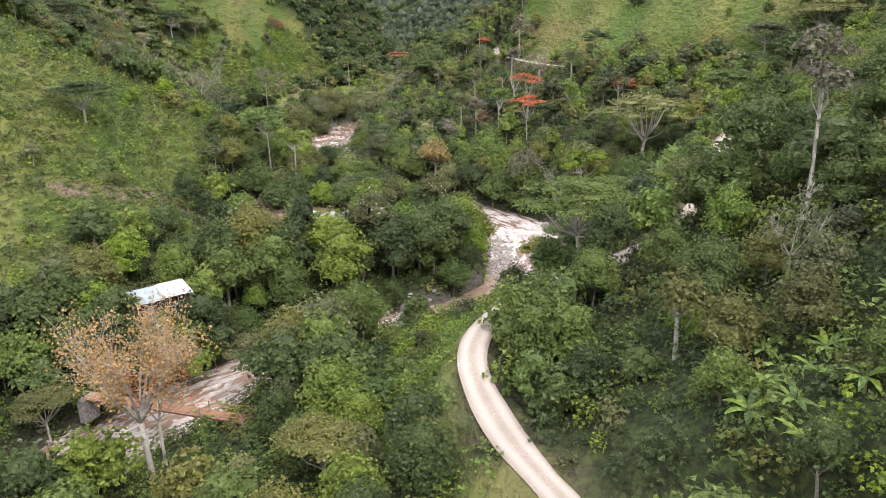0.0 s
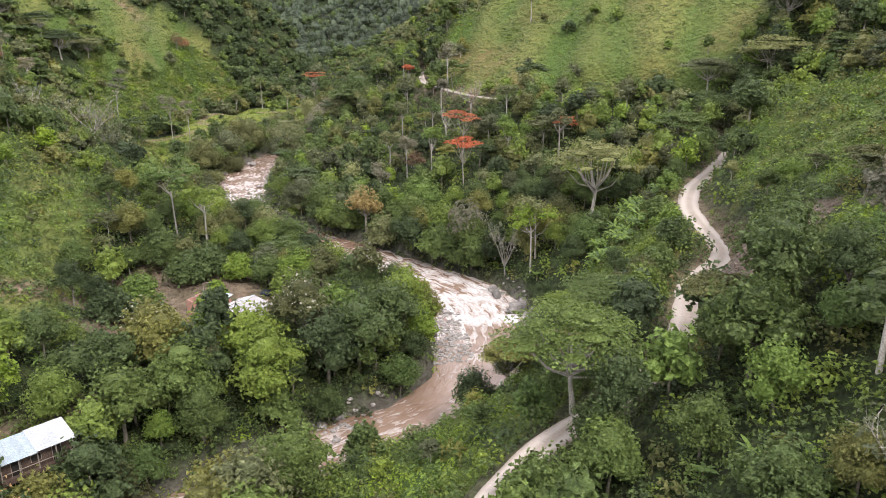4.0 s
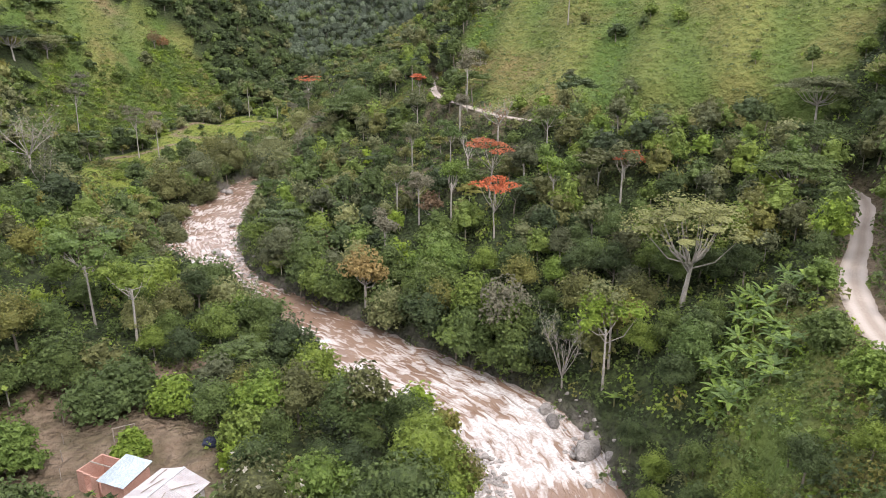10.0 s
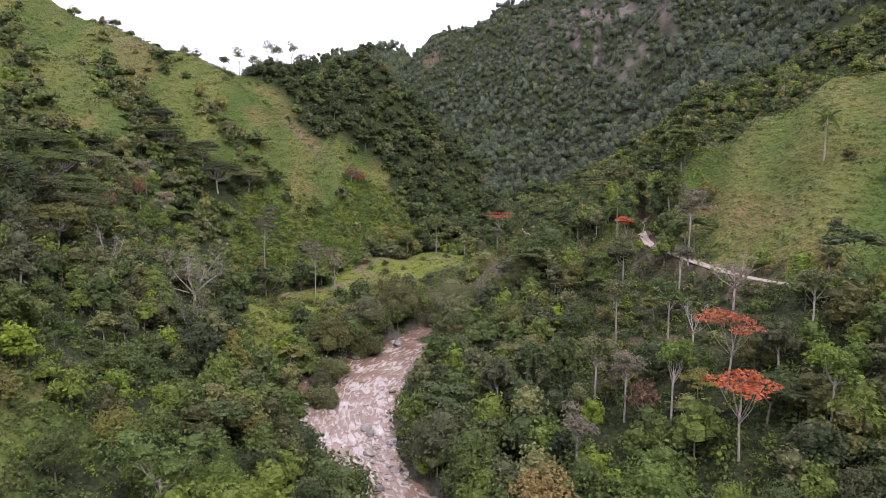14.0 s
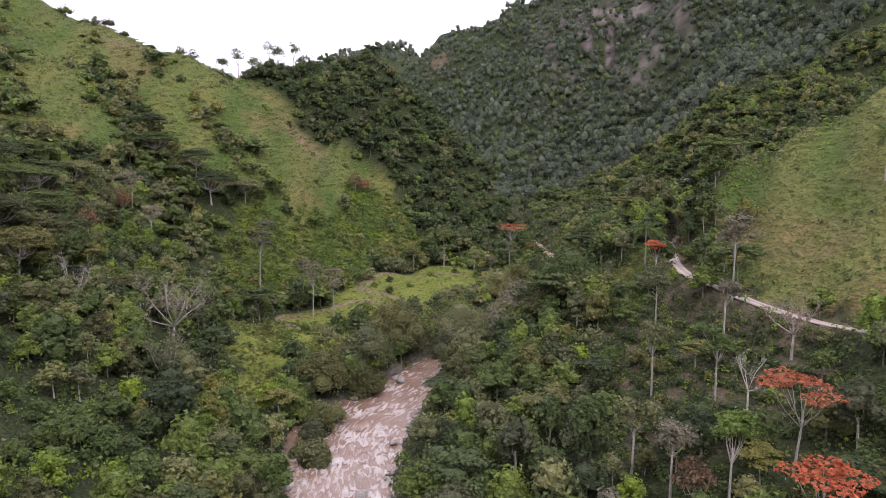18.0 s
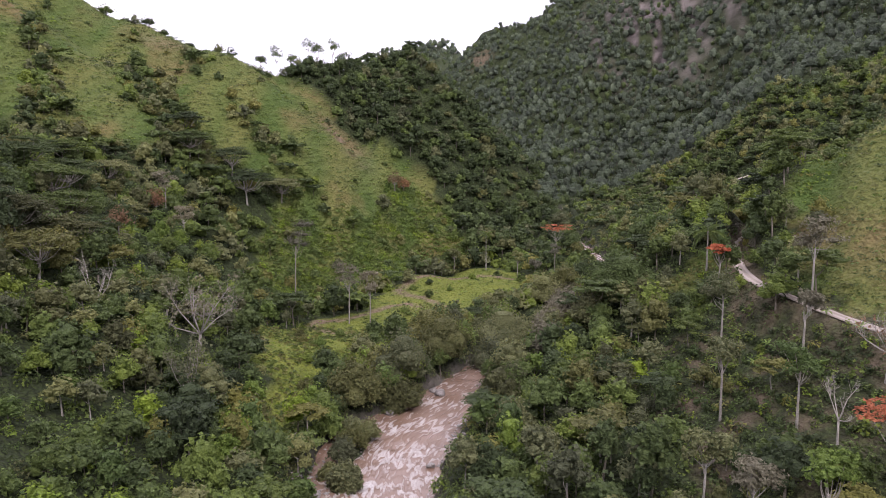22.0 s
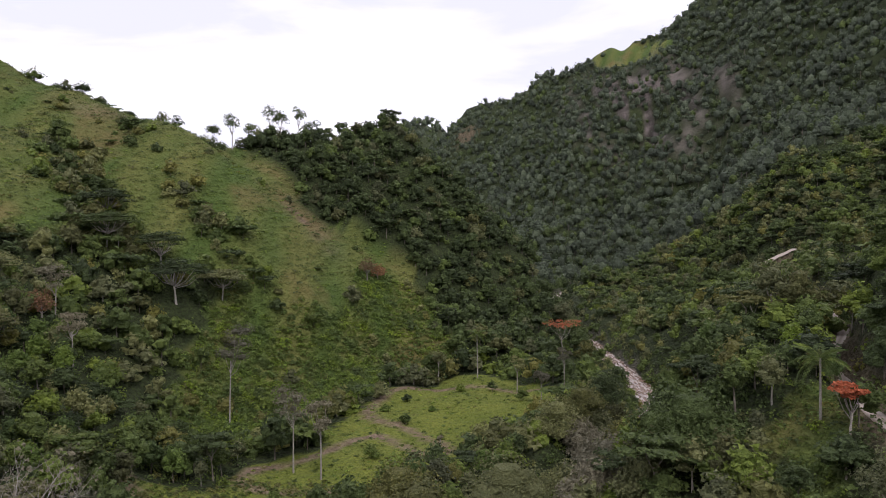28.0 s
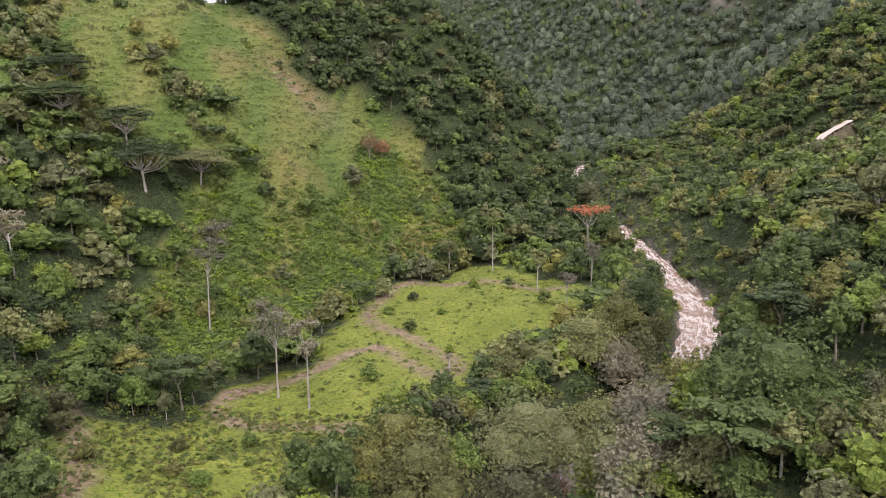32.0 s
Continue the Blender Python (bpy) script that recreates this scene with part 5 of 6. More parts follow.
for y in (-0.85, 0.85):
    for x in (0.1, span / 4, span / 2, 3 * span / 4, span - 0.1):
        wall_part(bridge, "post", [(x - 0.05, y - 0.05, -0.3, x + 0.05, y + 0.05, 1.05)], OLD_WOOD)
    for z in (0.5, 1.0):
        part("handrail", mesh_of("handrail", *tube([(0, y, z), (span / 4, y, z - 0.05), (span / 2, y, z - 0.07), (3 * span / 4, y, z - 0.05), (span, y, z)], [0.03] * 5, 5), [ROPE]), bridge, "sagging yellow rope")
for x in (-0.9, span - 0.1):
    wall_part(bridge, "abutment", [(x, -1.1, -3.2, x + 1.0, 1.1, -0.36)], ROCK)

# ---- stones and driftwood ----


def boulder(x, y, sx, sy, sz, seed, up=0.0):
    """A worn, faceted block of rock."""
    rng = np.random.RandomState(seed)
    bm = bmesh.new()
    bmesh.ops.create_icosphere(bm, subdivisions=3, radius=1.0)
    cuts = [(Vector(rng.normal(size=3)).normalized(), rng.uniform(0.62, 0.9)) for _ in range(9)]
    for v in bm.verts:
        for n, d in cuts:
            over = v.co.dot(n) - d
            if over > 0:
                v.co -= n * over * 0.85
        v.co *= 1 + 0.05 * noise.noise(v.co * 2.2 + Vector((seed, 0, 0)))
        v.co = Vector((v.co.x * sx, v.co.y * sy, v.co.z * sz))
    me = bpy.data.meshes.new("boulder")
    bm.to_mesh(me)
    bm.free()
    me.materials.append(ROCK)
    ob = new("boulder", me)
    _, z, _ = to_line(np.array([x]), np.array([y]), RIVER_LINE)
    ob.matrix_basis = pose(x, y, float(z[0]) + up, 0, 0, seed * 47)
    big = max(sx, sy) > 1.6
    return tagged(ob, "huge pale grey boulder at the foot of the rapids" if big else "grey water-worn boulder at the river's edge", "boulder", "boulders in the river")


for k, (x, y, sx, sy, sz) in enumerate(((30.8, 140.6, 2.6, 1.7, 1.7), (28.6, 147.4, 1.3, 1.0, 1.1), (33.6, 138.6, 1.2, 0.9, 0.9), (34.8, 136.6, 1.0, 0.8, 0.7), (28.4, 150.6, 1.2, 0.9, 0.9), (32.4, 142.8, 1.3, 1.1, 1.1), (35.6, 139.5, 1.1, 0.9, 0.8),
                                       (-2.8, 109.2, 1.3, 1.0, 0.8), (-0.6, 110.8, 1.2, 1.0, 0.8), (-5.2, 107.4, 0.9, 0.8, 0.6), (-8.0, 105.4, 1.2, 0.9, 0.7), (1.4, 112.4, 1.0, 0.8, 0.7),
                                       (-25.3, 221.5, 1.6, 1.1, 0.7), (-24.0, 219.0, 1.0, 0.8, 0.5), (-22.6, 211, 1.1, 0.8, 0.6), (-18.6, 199.5, 1.0, 0.8, 0.6), (-28.7, 274.5, 1.5, 1.2, 1.0), (-30.6, 276, 1.0, 0.8, 0.7), (-36.6, 262, 1.0, 0.7, 0.6), (-38.6, 240, 1.0, 0.8, 0.7),
                                       (-39.4, 228, 1.1, 0.9, 0.7), (-37.4, 222, 0.9, 0.7, 0.6), (-40.6, 234, 0.8, 0.7, 0.6), (-33.6, 214, 0.9, 0.8, 0.6), (9, 352, 1.1, 0.9, 0.8), (22, 384, 1.2, 1.0, 0.9), (21, 396, 1.1, 0.8, 0.8), (-24, 241, 0.9, 0.7, 0.5), (-44, 71, 1.2, 1.0, 0.8), (-40, 60, 1.4, 1.1, 0.9))):
    boulder(x, y, sx, sy, sz, k + 1, 0.25)

rng = np.random.RandomState(9)
stones = []
for x0, x1, y0, y1, n, big in ((12.5, 19.5, 122, 143, 420, 0.42), (28, 36, 134, 152, 60, 0.5), (-44, -36, 216, 246, 160, 0.4), (-24, -15, 196, 222, 120, 0.45), (-10, 4, 103, 114, 90, 0.4), (-2, 14, 340, 360, 60, 0.5), (-46, -36, 58, 78, 90, 0.45), (-23, -19, 240, 262, 60, 0.4)):
    for _ in range(n):
        x, y = rng.uniform(x0, x1), rng.uniform(y0, y1)
        s = big * rng.uniform(0.35, 1.3)
        stones.append((x, y, s))
xy = np.array(stones)
off, level, _ = to_line(xy[:, 0], xy[:, 1], RIVER_LINE)
bed = np.maximum(ground(xy[:, 0], xy[:, 1]), level - 0.05)
cobbles = []
for (x, y, s), d, z in zip(stones, off, bed):
    if 2.5 < d < river_half(y) + 2.2 and z < 9:
        cobbles.append(ball((x, y, z + 0.1 * s), np.array([s, s * rng.uniform(0.6, 1), s * rng.uniform(0.4, 0.7)]), rng, 6, 4, 0.18))
tagged(new("river_cobbles", mesh_of("river_cobbles", *join(cobbles), [ROCK])), "loose grey cobbles on the river's gravel bar and banks", "cobbles", kind="stuff")

RUBBLE = plain_material("slide_rubble", (0.14, 0.105, 0.08), (0.27, 0.21, 0.17), 0.8, relief=0.6)
rng = np.random.RandomState(19)
x, y = rng.uniform(36, 55, 900), rng.uniform(76, 101, 900)
slid = inside(x, y, SLIDE, 1.0)
z = ground(x, y)
rubble = [ball((a, b, c), np.array([s, s * rng.uniform(0.6, 1), s * rng.uniform(0.4, 0.8)]), rng, 6, 4, 0.2) for a, b, c, s in zip(x[slid], y[slid], z[slid], 0.12 + 0.4 * rng.uniform(size=slid.sum()) ** 3)]
tagged(new("slide_rubble", mesh_of("slide_rubble", *join(rubble), [RUBBLE])), "loose brown-grey rubble on the landslide above the road", "rubble", kind="stuff")

pile = thing("driftwood_pile", place_at(-47.6, 235, 0, 1, 0), "heap of bleached driftwood trunks at the water's edge", "driftwood")
rng = np.random.RandomState(12)
for k in range(15):
    ln, th = rng.uniform(5, 13), rng.uniform(0.1, 0.26)
    bend = rng.normal(size=2) * 0.5
    v, t = tube([(0, -ln / 2, 0), (bend[0] * 0.5, -ln / 6, 0.15), (bend[0], ln / 6, 0.1), (bend[1], ln / 2, 0.2)], [th, th * 0.9, th * 0.7, th * 0.35], 7)
    part("log", mesh_of("log", v, t, [DRIFT], smooth=True), pile, at=pose(rng.uniform(-1.3, 1.3), rng.uniform(-1.5, 1.5), 0.15 + 0.09 * k % 0.8, rng.uniform(-3, 3), 0, -14 + rng.uniform(-16, 16)))

# ---- round the yard and in the meadow ----
for k, (x, y) in enumerate(((-28.5, 134), (-29.5, 137.5), (-30.5, 141), (-31.5, 144.5), (-27.5, 130.5), (-26.5, 127), (-33, 148), (-17.5, 147.5))):
    post = new("fence_post", mesh_of("fence_post", *tube([(0, 0, -0.3), (0.02, 0, 0.8), (0, 0.02, 1.5)], [0.06, 0.055, 0.05], 6), [OLD_WOOD]))
    post.matrix_basis = place_at(x, y, k * 40)
    tagged(post, "weathered wooden fence post beside the yard", "fence post", "fence posts round the yard")
gate = thing("washing_frame", place_at(-23.5, 139.5, 20), "simple wooden frame of two posts and a bar", "frame")
for x in (-1.1, 1.1):
    wall_part(gate, "post", [(x - 0.05, -0.05, -0.2, x + 0.05, 0.05, 1.5)], OLD_WOOD)
wall_part(gate, "bar", [(-1.2, -0.04, 1.5, 1.2, 0.04, 1.58)], OLD_WOOD)
v, t = ball((0, 0, 0.3), np.array([1.1, 0.8, 0.7]), np.random.RandomState(3), 14, 9, 0.22)
cover = new("tarpaulin", mesh_of("tarpaulin", v, t, [TARP]))
cover.matrix_basis = place_at(-14.2, 138.4, 20)
tagged(cover, "crumpled dark blue tarpaulin over a heap", "tarpaulin")
for k, (x, y, tall, wide, tone) in enumerate(((-48.5, 361, 3.0, 3.4, "dark"), (-49.5, 331, 3.2, 3.6, "mid"), (-19.5, 377, 3.6, 3.6, "dark"), (-60.5, 303.5, 2.4, 2.8, "mid"), (-61, 290, 2.4, 3.6, "bright"), (-53.5, 386, 2.4, 2.6, "dark"), (-40, 402, 2.6, 3.2, "mid"), (-29.5, 398, 3.6, 3.0, "dark"), (-57, 373, 2.2, 3.2, "mid"),
                                         (-66, 292, 2.0, 3.0, "olive"), (-14.5, 362, 3.5, 4.2, "dark"), (-38, 352, 1.8, 2.4, "mid"), (-70, 300, 2.2, 2.8, "olive"), (-56, 268, 2.6, 4.5, "olive"), (-60, 280, 2.4, 4.5, "mid"), (-44, 375, 1.6, 2.2, "bright"), (-78, 290, 2.4, 3.2, "olive"))):
    broad_tree(x, y, tall, wide, tone, 300 + k, "low rounded shrub growing in the open meadow", name="shrub", n=5, count=260, size=0.36, thick=0.06)
slim_tree(-35.5, 337, 4.5, 1.2, "ash", 330, "short bare white stump in the meadow", count=14, fork=0.85, thick=0.16, name="stump")

# ---- woods ----


def plan_mask(x, y, clear_road=3.2, clear_river=-0.3):
    """Where trees may stand."""
    d_road, _, _ = to_line(x, y, ROAD_LINE[::2])
    d_river, _, _ = to_line(x, y, RIVER_LINE[::2])
    ok = (d_road > clear_road) & (d_river > river_half(y) + clear_river)
    return ok & ~inside(x, y, MEADOW, 2.0) & ~inside(x, y, YARD, 1.0) & ~inside(x, y, HUT_YARD, 0.5) & ~inside(x, y, SLIDE, 1.5)


def scatter(x0, x1, y0, y1, cell, rng):
    nx, ny = int((x1 - x0) / cell), int((y1 - y0) / cell)
    i, j = np.meshgrid(np.arange(nx), np.arange(ny))
    x = x0 + (i + 0.5 * (j % 2) + rng.uniform(0.1, 0.9, i.shape)) * cell
    y = y0 + (j + rng.uniform(0.1, 0.9, i.shape)) * cell
    return x.ravel(), y.ravel()


def open_to_valley(x, y, tall=9.0):
    """Places that can be seen over the land from somewhere along the middle of the valley."""
    z, seen = ground(x, y) + tall, np.zeros(x.shape, bool)
    for ex, ey, ez in ((0, 5, 50), (-4, 80, 60), (-6, 150, 58), (-11, 190, 60), (-14, 212, 62)):
        clear = np.ones(x.shape, bool)
        for u in np.r_[0.25:0.8:8j, 0.85, 0.9, 0.94, 0.97]:
            clear &= base_ground(ex + u * (x - ex), ey + u * (y - ey)) < ez + u * (z - ez) + 4
        seen |= clear
    return seen


def within(x, y, outlines):
    return np.any([inside(x, y, q) for q in outlines], axis=0)


def woods_pattern(tone, tall, wide, lobes, count, size, seed, bark, flat=False, core=0.74, boughs=2, fine=(6, 3)):
    """Arrays for one joined tree: points, triangles, which material."""
    rng = np.random.RandomState(seed)
    ls = umbrella_lobes(tall, wide, rng, lobes) if flat else broad_lobes(tall, wide, rng, lobes)
    tv, tt = limbs(tall, [c for c, r in ls[1:1 + boughs]], 0.15 * tall / 8, rng, 0.5, 0.05, 4) if boughs else tube([(0, 0, -0.5), (0, 0, tall * 0.6)], [0.02 * tall, 0.012 * tall], 3)
    fv, ft = foliage(ls, count, size, rng, core=core, fine=fine, **({"low": -0.1, "lift": 0.8} if flat else {}))
    v, t = join([(tv, tt), (fv, ft)])
    return v, t, np.r_[np.zeros(len(tt), int), np.ones(len(ft), int)], bark, tone


def tuft_pattern(tone, tall, wide, count, size, seed, upright=0.5):
    """A shrub or grass clump without a trunk."""
    rng = np.random.RandomState(seed)
    d = rng.normal(size=(count, 3))
    d /= np.linalg.norm(d, axis=1)[:, None]
    d[:, 2] = np.abs(d[:, 2])
    v, t = sprays(d * (wide / 2, wide / 2, tall) * rng.uniform(0.55, 1, (count, 1)), d + 0.5 * rng.normal(size=d.shape) + (0, 0, upright), size, rng, 0.5)
    return v, t, np.ones(len(t), int), 0, tone


def plant(name, patterns, picks, x, y, size, tint, rng, label, category, sink=0.3, stretch=0.18):
    """All joined plants of a kind as one object."""
    keys = sorted({p[4] for p in patterns})
    mats = [BARK, PALE_BARK] + [WOODS_LEAF[k] for k in keys]
    vs, ts, ws, tints, n = [], [], [], [], 0
    z = ground(x, y) - sink
    for k, (v, t, w, bark, tone) in enumerate(patterns):
        m = np.flatnonzero(picks == k)
        if not len(m):
            continue
        a = rng.uniform(0, 6.283, len(m))
        c, s, g = np.cos(a), np.sin(a), size[m]
        tallness = g * rng.uniform(1 - stretch, 1 + stretch, len(m))
        out = np.stack([(v[None, :, 0] * c[:, None] - v[None, :, 1] * s[:, None]) * g[:, None] + x[m, None],
                        (v[None, :, 0] * s[:, None] + v[None, :, 1] * c[:, None]) * g[:, None] + y[m, None],
                        v[None, :, 2] * tallness[:, None] + z[m, None]], -1)
        vs.append(out.reshape(-1, 3))
        ts.append((t[None] + (n + len(v) * np.arange(len(m)))[:, None, None]).reshape(-1, 3))
        ws.append(np.tile(np.where(w == 0, 1 if bark else 0, 2 + keys.index(tone)), len(m)))
        tints.append(np.repeat(tint[m], len(v)))
        n += len(v) * len(m)
    me = mesh_of(name, np.vstack(vs), np.vstack(ts), mats, np.concatenate(ws), fields=[("tint", np.concatenate(tints))])
    return tagged(new(name, me), label, category, kind="stuff")


LOW = [ROAD_BANK, VERGE, BANANAS, GREEN_STRIP, POINT, SCRUB, LUSH]
OPEN = [HILL_GRASS, SPUR_GRASS, BANK_GRASS]
# Room round the trees that stand out, and on the side that is open to the valley.
CLEAR = ((5.5, 183.5), (4.8, 177.5), (-14, 120), (25.5, 163), (30.5, 193), (29, 187), (33, 209), (31.5, 203), (57, 196), (55, 190), (18, 206), (-33, 164), (-31, 158.5), (50.5, 157), (48, 150.5), (-74.5, 258), (-72, 251), (-117, 370), (-91, 349), (35, 147), (34, 141), (-8, 432), (-7.5, 425), (-7.2, 418), (-7, 411))


def clear_of(x, y, room):
    return np.min([np.hypot(x - a, y - b) for a, b in CLEAR], axis=0) > room


rng = np.random.RandomState(5)

# Single trees along the nearest stretch of the valley.
KINDS = []
for k, (tone, tall, wide, n, count, size, bark, flat, label) in enumerate((
        ("dark", 9.5, 7.5, 9, 2250, 0.31, BARK, False, "dense dark green forest tree on the slope"), ("mid", 8.5, 7.0, 9, 2100, 0.3, BARK, False, "leafy mid-green forest tree on the slope"),
        ("bright", 7.5, 6.0, 8, 1800, 0.29, BARK, False, "bright green leafy tree on the valley side"), ("grey", 8.5, 6.0, 8, 1425, 0.33, PALE_BARK, False, "grey-green tree with a pale trunk"),
        ("olive", 8.5, 7.0, 9, 2025, 0.3, BARK, False, "olive-green leafy tree on the slope"), ("dark", 11.0, 6.5, 8, 2025, 0.31, BARK, False, "tall dark green forest tree near the river"),
        ("mid", 7.0, 5.5, 7, 1275, 0.33, PALE_BARK, False, "small mid-green tree with a pale trunk"), ("olive", 8.5, 8.5, 15, 2250, 0.3, PALE_BARK, True, "olive flat-crowned tree between road and river"))):
    r = np.random.RandomState(200 + k)
    lobes = umbrella_lobes(tall, wide, r, n) if flat else broad_lobes(tall, wide, r, n)
    KINDS.append(tree_thing("forest_tree", lobes, tone, tall, 0.02 * tall, 200 + k, count, size, label, bark=bark, shape="flat" if flat else "broad", group="forest trees near the road and river"))
x, y = scatter(-46, 62, 26, 185, 5.6, rng)
keep = plan_mask(x, y, 4.2) & ~within(x, y, OPEN) & ~within(x, y, LOW) & (np.abs(x) < 26 + 0.6 * y) & clear_of(x, y, 4.2)
for a, b in ((-28, 62), (-8, 124), (-26, 118), (50, 157), (18.5, 74), (27, 90), (-27, 146), (19, 186), (35, 147), (31, 153)):
    keep &= np.hypot(x - a, y - b) > 3.4
keep &= ~((x > -34) & (x < -16) & (y > 42) & (y < 76))
keep &= ~((x > 7) & (x < 17) & (y > 30) & (y < 47)) & ~((x > 37) & (x < 52) & (y > 70) & (y < 92))
keep &= ~((x > 16.5) & (x < 31) & (y > 30) & (y < 60)) | (rng.uniform(size=len(x)) < 0.5)
x, y = x[keep], y[keep]
order = np.argsort(np.hypot(x - 5, y - 95))[:300]
x, y = x[order], y[order]
single_x, single_y = x, y
flat_here = (x > 18) & (y > 76) & (y < 104)
pick = np.where(flat_here & (rng.uniform(size=len(x)) < 0.5), 7, rng.choice(8, len(x), p=[0.24, 0.2, 0.1, 0.1, 0.12, 0.12, 0.09, 0.03]))
used = set()
zs = ground(x, y)
for k in range(len(x)):
    m = pose(x[k], y[k], zs[k] - 0.1, 0, 0, rng.uniform(0, 360)) @ Matrix.Scale(rng.uniform(0.65, 1.1) * (0.85 if x[k] > 22 and y[k] < 70 else 0.6 if x[k] > 10 and y[k] < 62 or x[k] > 24 and 88 < y[k] < 136 else 1), 4)
    if pick[k] in used and -1 < x[k] < 15 and y[k] < 45:
        continue
    if pick[k] in used:
        copy_thing(KINDS[pick[k]], m)
    else:
        KINDS[pick[k]].matrix_basis = m
        used.add(pick[k])

KIND_NEAR = [woods_pattern(tone, tall, wide, lobes, count, size, 100 + k, bark, flat) for k, (tone, tall, wide, lobes, count, size, bark, flat) in enumerate([
    ("dark", 8.5, 7.4, 8, 237, 0.66, 0, False), ("dark", 10.0, 6.4, 7, 230, 0.66, 0, False), ("mid", 8.0, 7.0, 8, 230, 0.65, 0, False), ("mid", 6.5, 6.0, 7, 251, 0.57, 0, False),
    ("bright", 7.5, 5.8, 7, 244, 0.57, 0, False), ("grey", 9.0, 6.4, 7, 244, 0.56, 1, False), ("olive", 8.5, 7.0, 7, 251, 0.61, 0, False), ("grey", 7.0, 5.4, 6, 266, 0.49, 1, False), ("dark", 9.5, 10.0, 12, 364, 0.59, 0, True), ("olive", 9.0, 9.0, 12, 336, 0.59, 1, True)])]
x, y = scatter(-175, 150, 14, 330, 4.7, rng)
keep = plan_mask(x, y, np.where(y > 200, 2.4, 3.2)) & (np.abs(x) < 45 + 0.62 * y) & (x < 72 + 0.42 * y)
patch = ripple(x, y, 42, 91) > 0.62
keep &= ~within(x, y, OPEN) | (rng.uniform(size=len(x)) < np.where(in_gully(x, y), 0.9, np.where(patch, 0.3, 0.03)))
keep &= ~within(x, y, LOW[:-1]) | (rng.uniform(size=len(x)) < np.where(inside(x, y, ROAD_BANK), 0.12, np.where(inside(x, y, SCRUB), 0.95, 0.3)))
keep &= clear_of(x, y, 4.2) & ((y < 303) | (to_line(x, y, RIVER_LINE[::2])[0] > 12.5))
keep &= ~inside(x, y, LUSH) | (rng.uniform(size=len(x)) < np.where(y > 318, 0.4, 0.85))
keep &= ~inside(x, y, TERRACES) | (rng.uniform(size=len(x)) < 0.22)
keep &= ~((y > 205) & (y < 270) & (x > -27) & (to_line(x, y, RIVER_LINE[::2])[0] < river_half(y) + 4.5))
keep &= open_to_valley(x, y)
near_single = np.min(np.hypot(x[:, None] - single_x[None], y[:, None] - single_y[None]), axis=1)
keep &= (near_single > 3.6) & ~((x > 16.5) & (x < 31) & (y > 28) & (y < 60)) & ~((x > 24) & (x < 60) & (y > 88) & (y < 136))
keep &= ~((x > -34) & (x < -16) & (y > 42) & (y < 76)) & ~((x > 7) & (x < 17) & (y > 26) & (y < 47)) & ~((x > 37) & (x < 52) & (y > 70) & (y < 92))
x, y = x[keep], y[keep]
pick = rng.choice(len(KIND_NEAR), len(x), p=[0.12, 0.09, 0.20, 0.15, 0.13, 0.08, 0.09, 0.07, 0.04, 0.03])
size = rng.uniform(0.5, 1.1, len(x)) * np.where(inside(x, y, LUSH), 0.8, np.where(inside(x, y, SCRUB), 0.75, np.where(within(x, y, LOW), 0.5, 1))) * np.where(inside(x, y, TERRACES), 0.6, 1) * np.where(within(x, y, OPEN) & ~in_gully(x, y), 0.7, 1)
plant("woods", KIND_NEAR, pick, x, y, size, rng.uniform(0, 1, len(x)), rng, "dense mixed green forest over the valley sides", "forest")

KIND_MID = [woods_pattern(tone, tall, wide, lobes, count, size, 140 + k, bark, flat, boughs=0, fine=(5, 3)) for k, (tone, tall, wide, lobes, count, size, bark, flat) in enumerate([
    ("dark", 9, 8.5, 5, 54, 1.25, 0, False), ("dark", 11, 7.5, 5, 54, 1.25, 0, False), ("mid", 8, 8.0, 5, 52, 1.25, 0, False), ("olive", 9, 7.5, 5, 52, 1.2, 0, False), ("grey", 9, 7, 5, 52, 1.15, 1, False), ("dark", 9, 10, 9, 64, 1.3, 0, True)])]
x, y = scatter(-270, 280, 330, 640, 4.7, rng)
keep = plan_mask(x, y, 2.6) & clear_of(x, y, 4.5) & ((y > 352) | (to_line(x, y, RIVER_LINE[::2])[0] > 12)) & (np.abs(x + 30) < 0.62 * (y - 90)) & (~inside(x, y, LUSH) | (rng.uniform(size=len(x)) < 0.26))
patch = ripple(x, y, 40, 92) > 0.42
keep &= ~within(x, y, OPEN) | (rng.uniform(size=len(x)) < np.where(in_gully(x, y), 0.9, np.where(patch, 0.2, 0.02)))
keep &= open_to_valley(x, y)
x, y = x[keep], y[keep]
# More grey and mid tones here: distance haze put into the leaf colours.
pick = rng.choice(len(KIND_MID), len(x), p=[0.19, 0.13, 0.26, 0.1, 0.24, 0.08])
pick = np.where(in_gully(x, y), rng.choice(len(KIND_MID), len(x), p=[0.12, 0.08, 0.25, 0.2, 0.2, 0.15]), pick)
by_water = to_line(x, y, RIVER_LINE[::2])[0] < 14
size = rng.uniform(0.6, 1.15, len(x)) * np.where(inside(x, y, LUSH), 0.75, np.where(within(x, y, OPEN) & ~in_gully(x, y) | by_water, 0.6, 1))
pick = np.where(inside(x, y, LUSH), rng.choice(len(KIND_MID), len(x), p=[0.12, 0.08, 0.4, 0.2, 0.15, 0.05]), pick)
knoll = (x > -150) & (x < 0) & (y > 440) & ~within(x, y, OPEN) & ~inside(x, y, LUSH)
pick = np.where(knoll, rng.choice(len(KIND_MID), len(x), p=[0.34, 0.26, 0.2, 0.06, 0.1, 0.04]), pick)
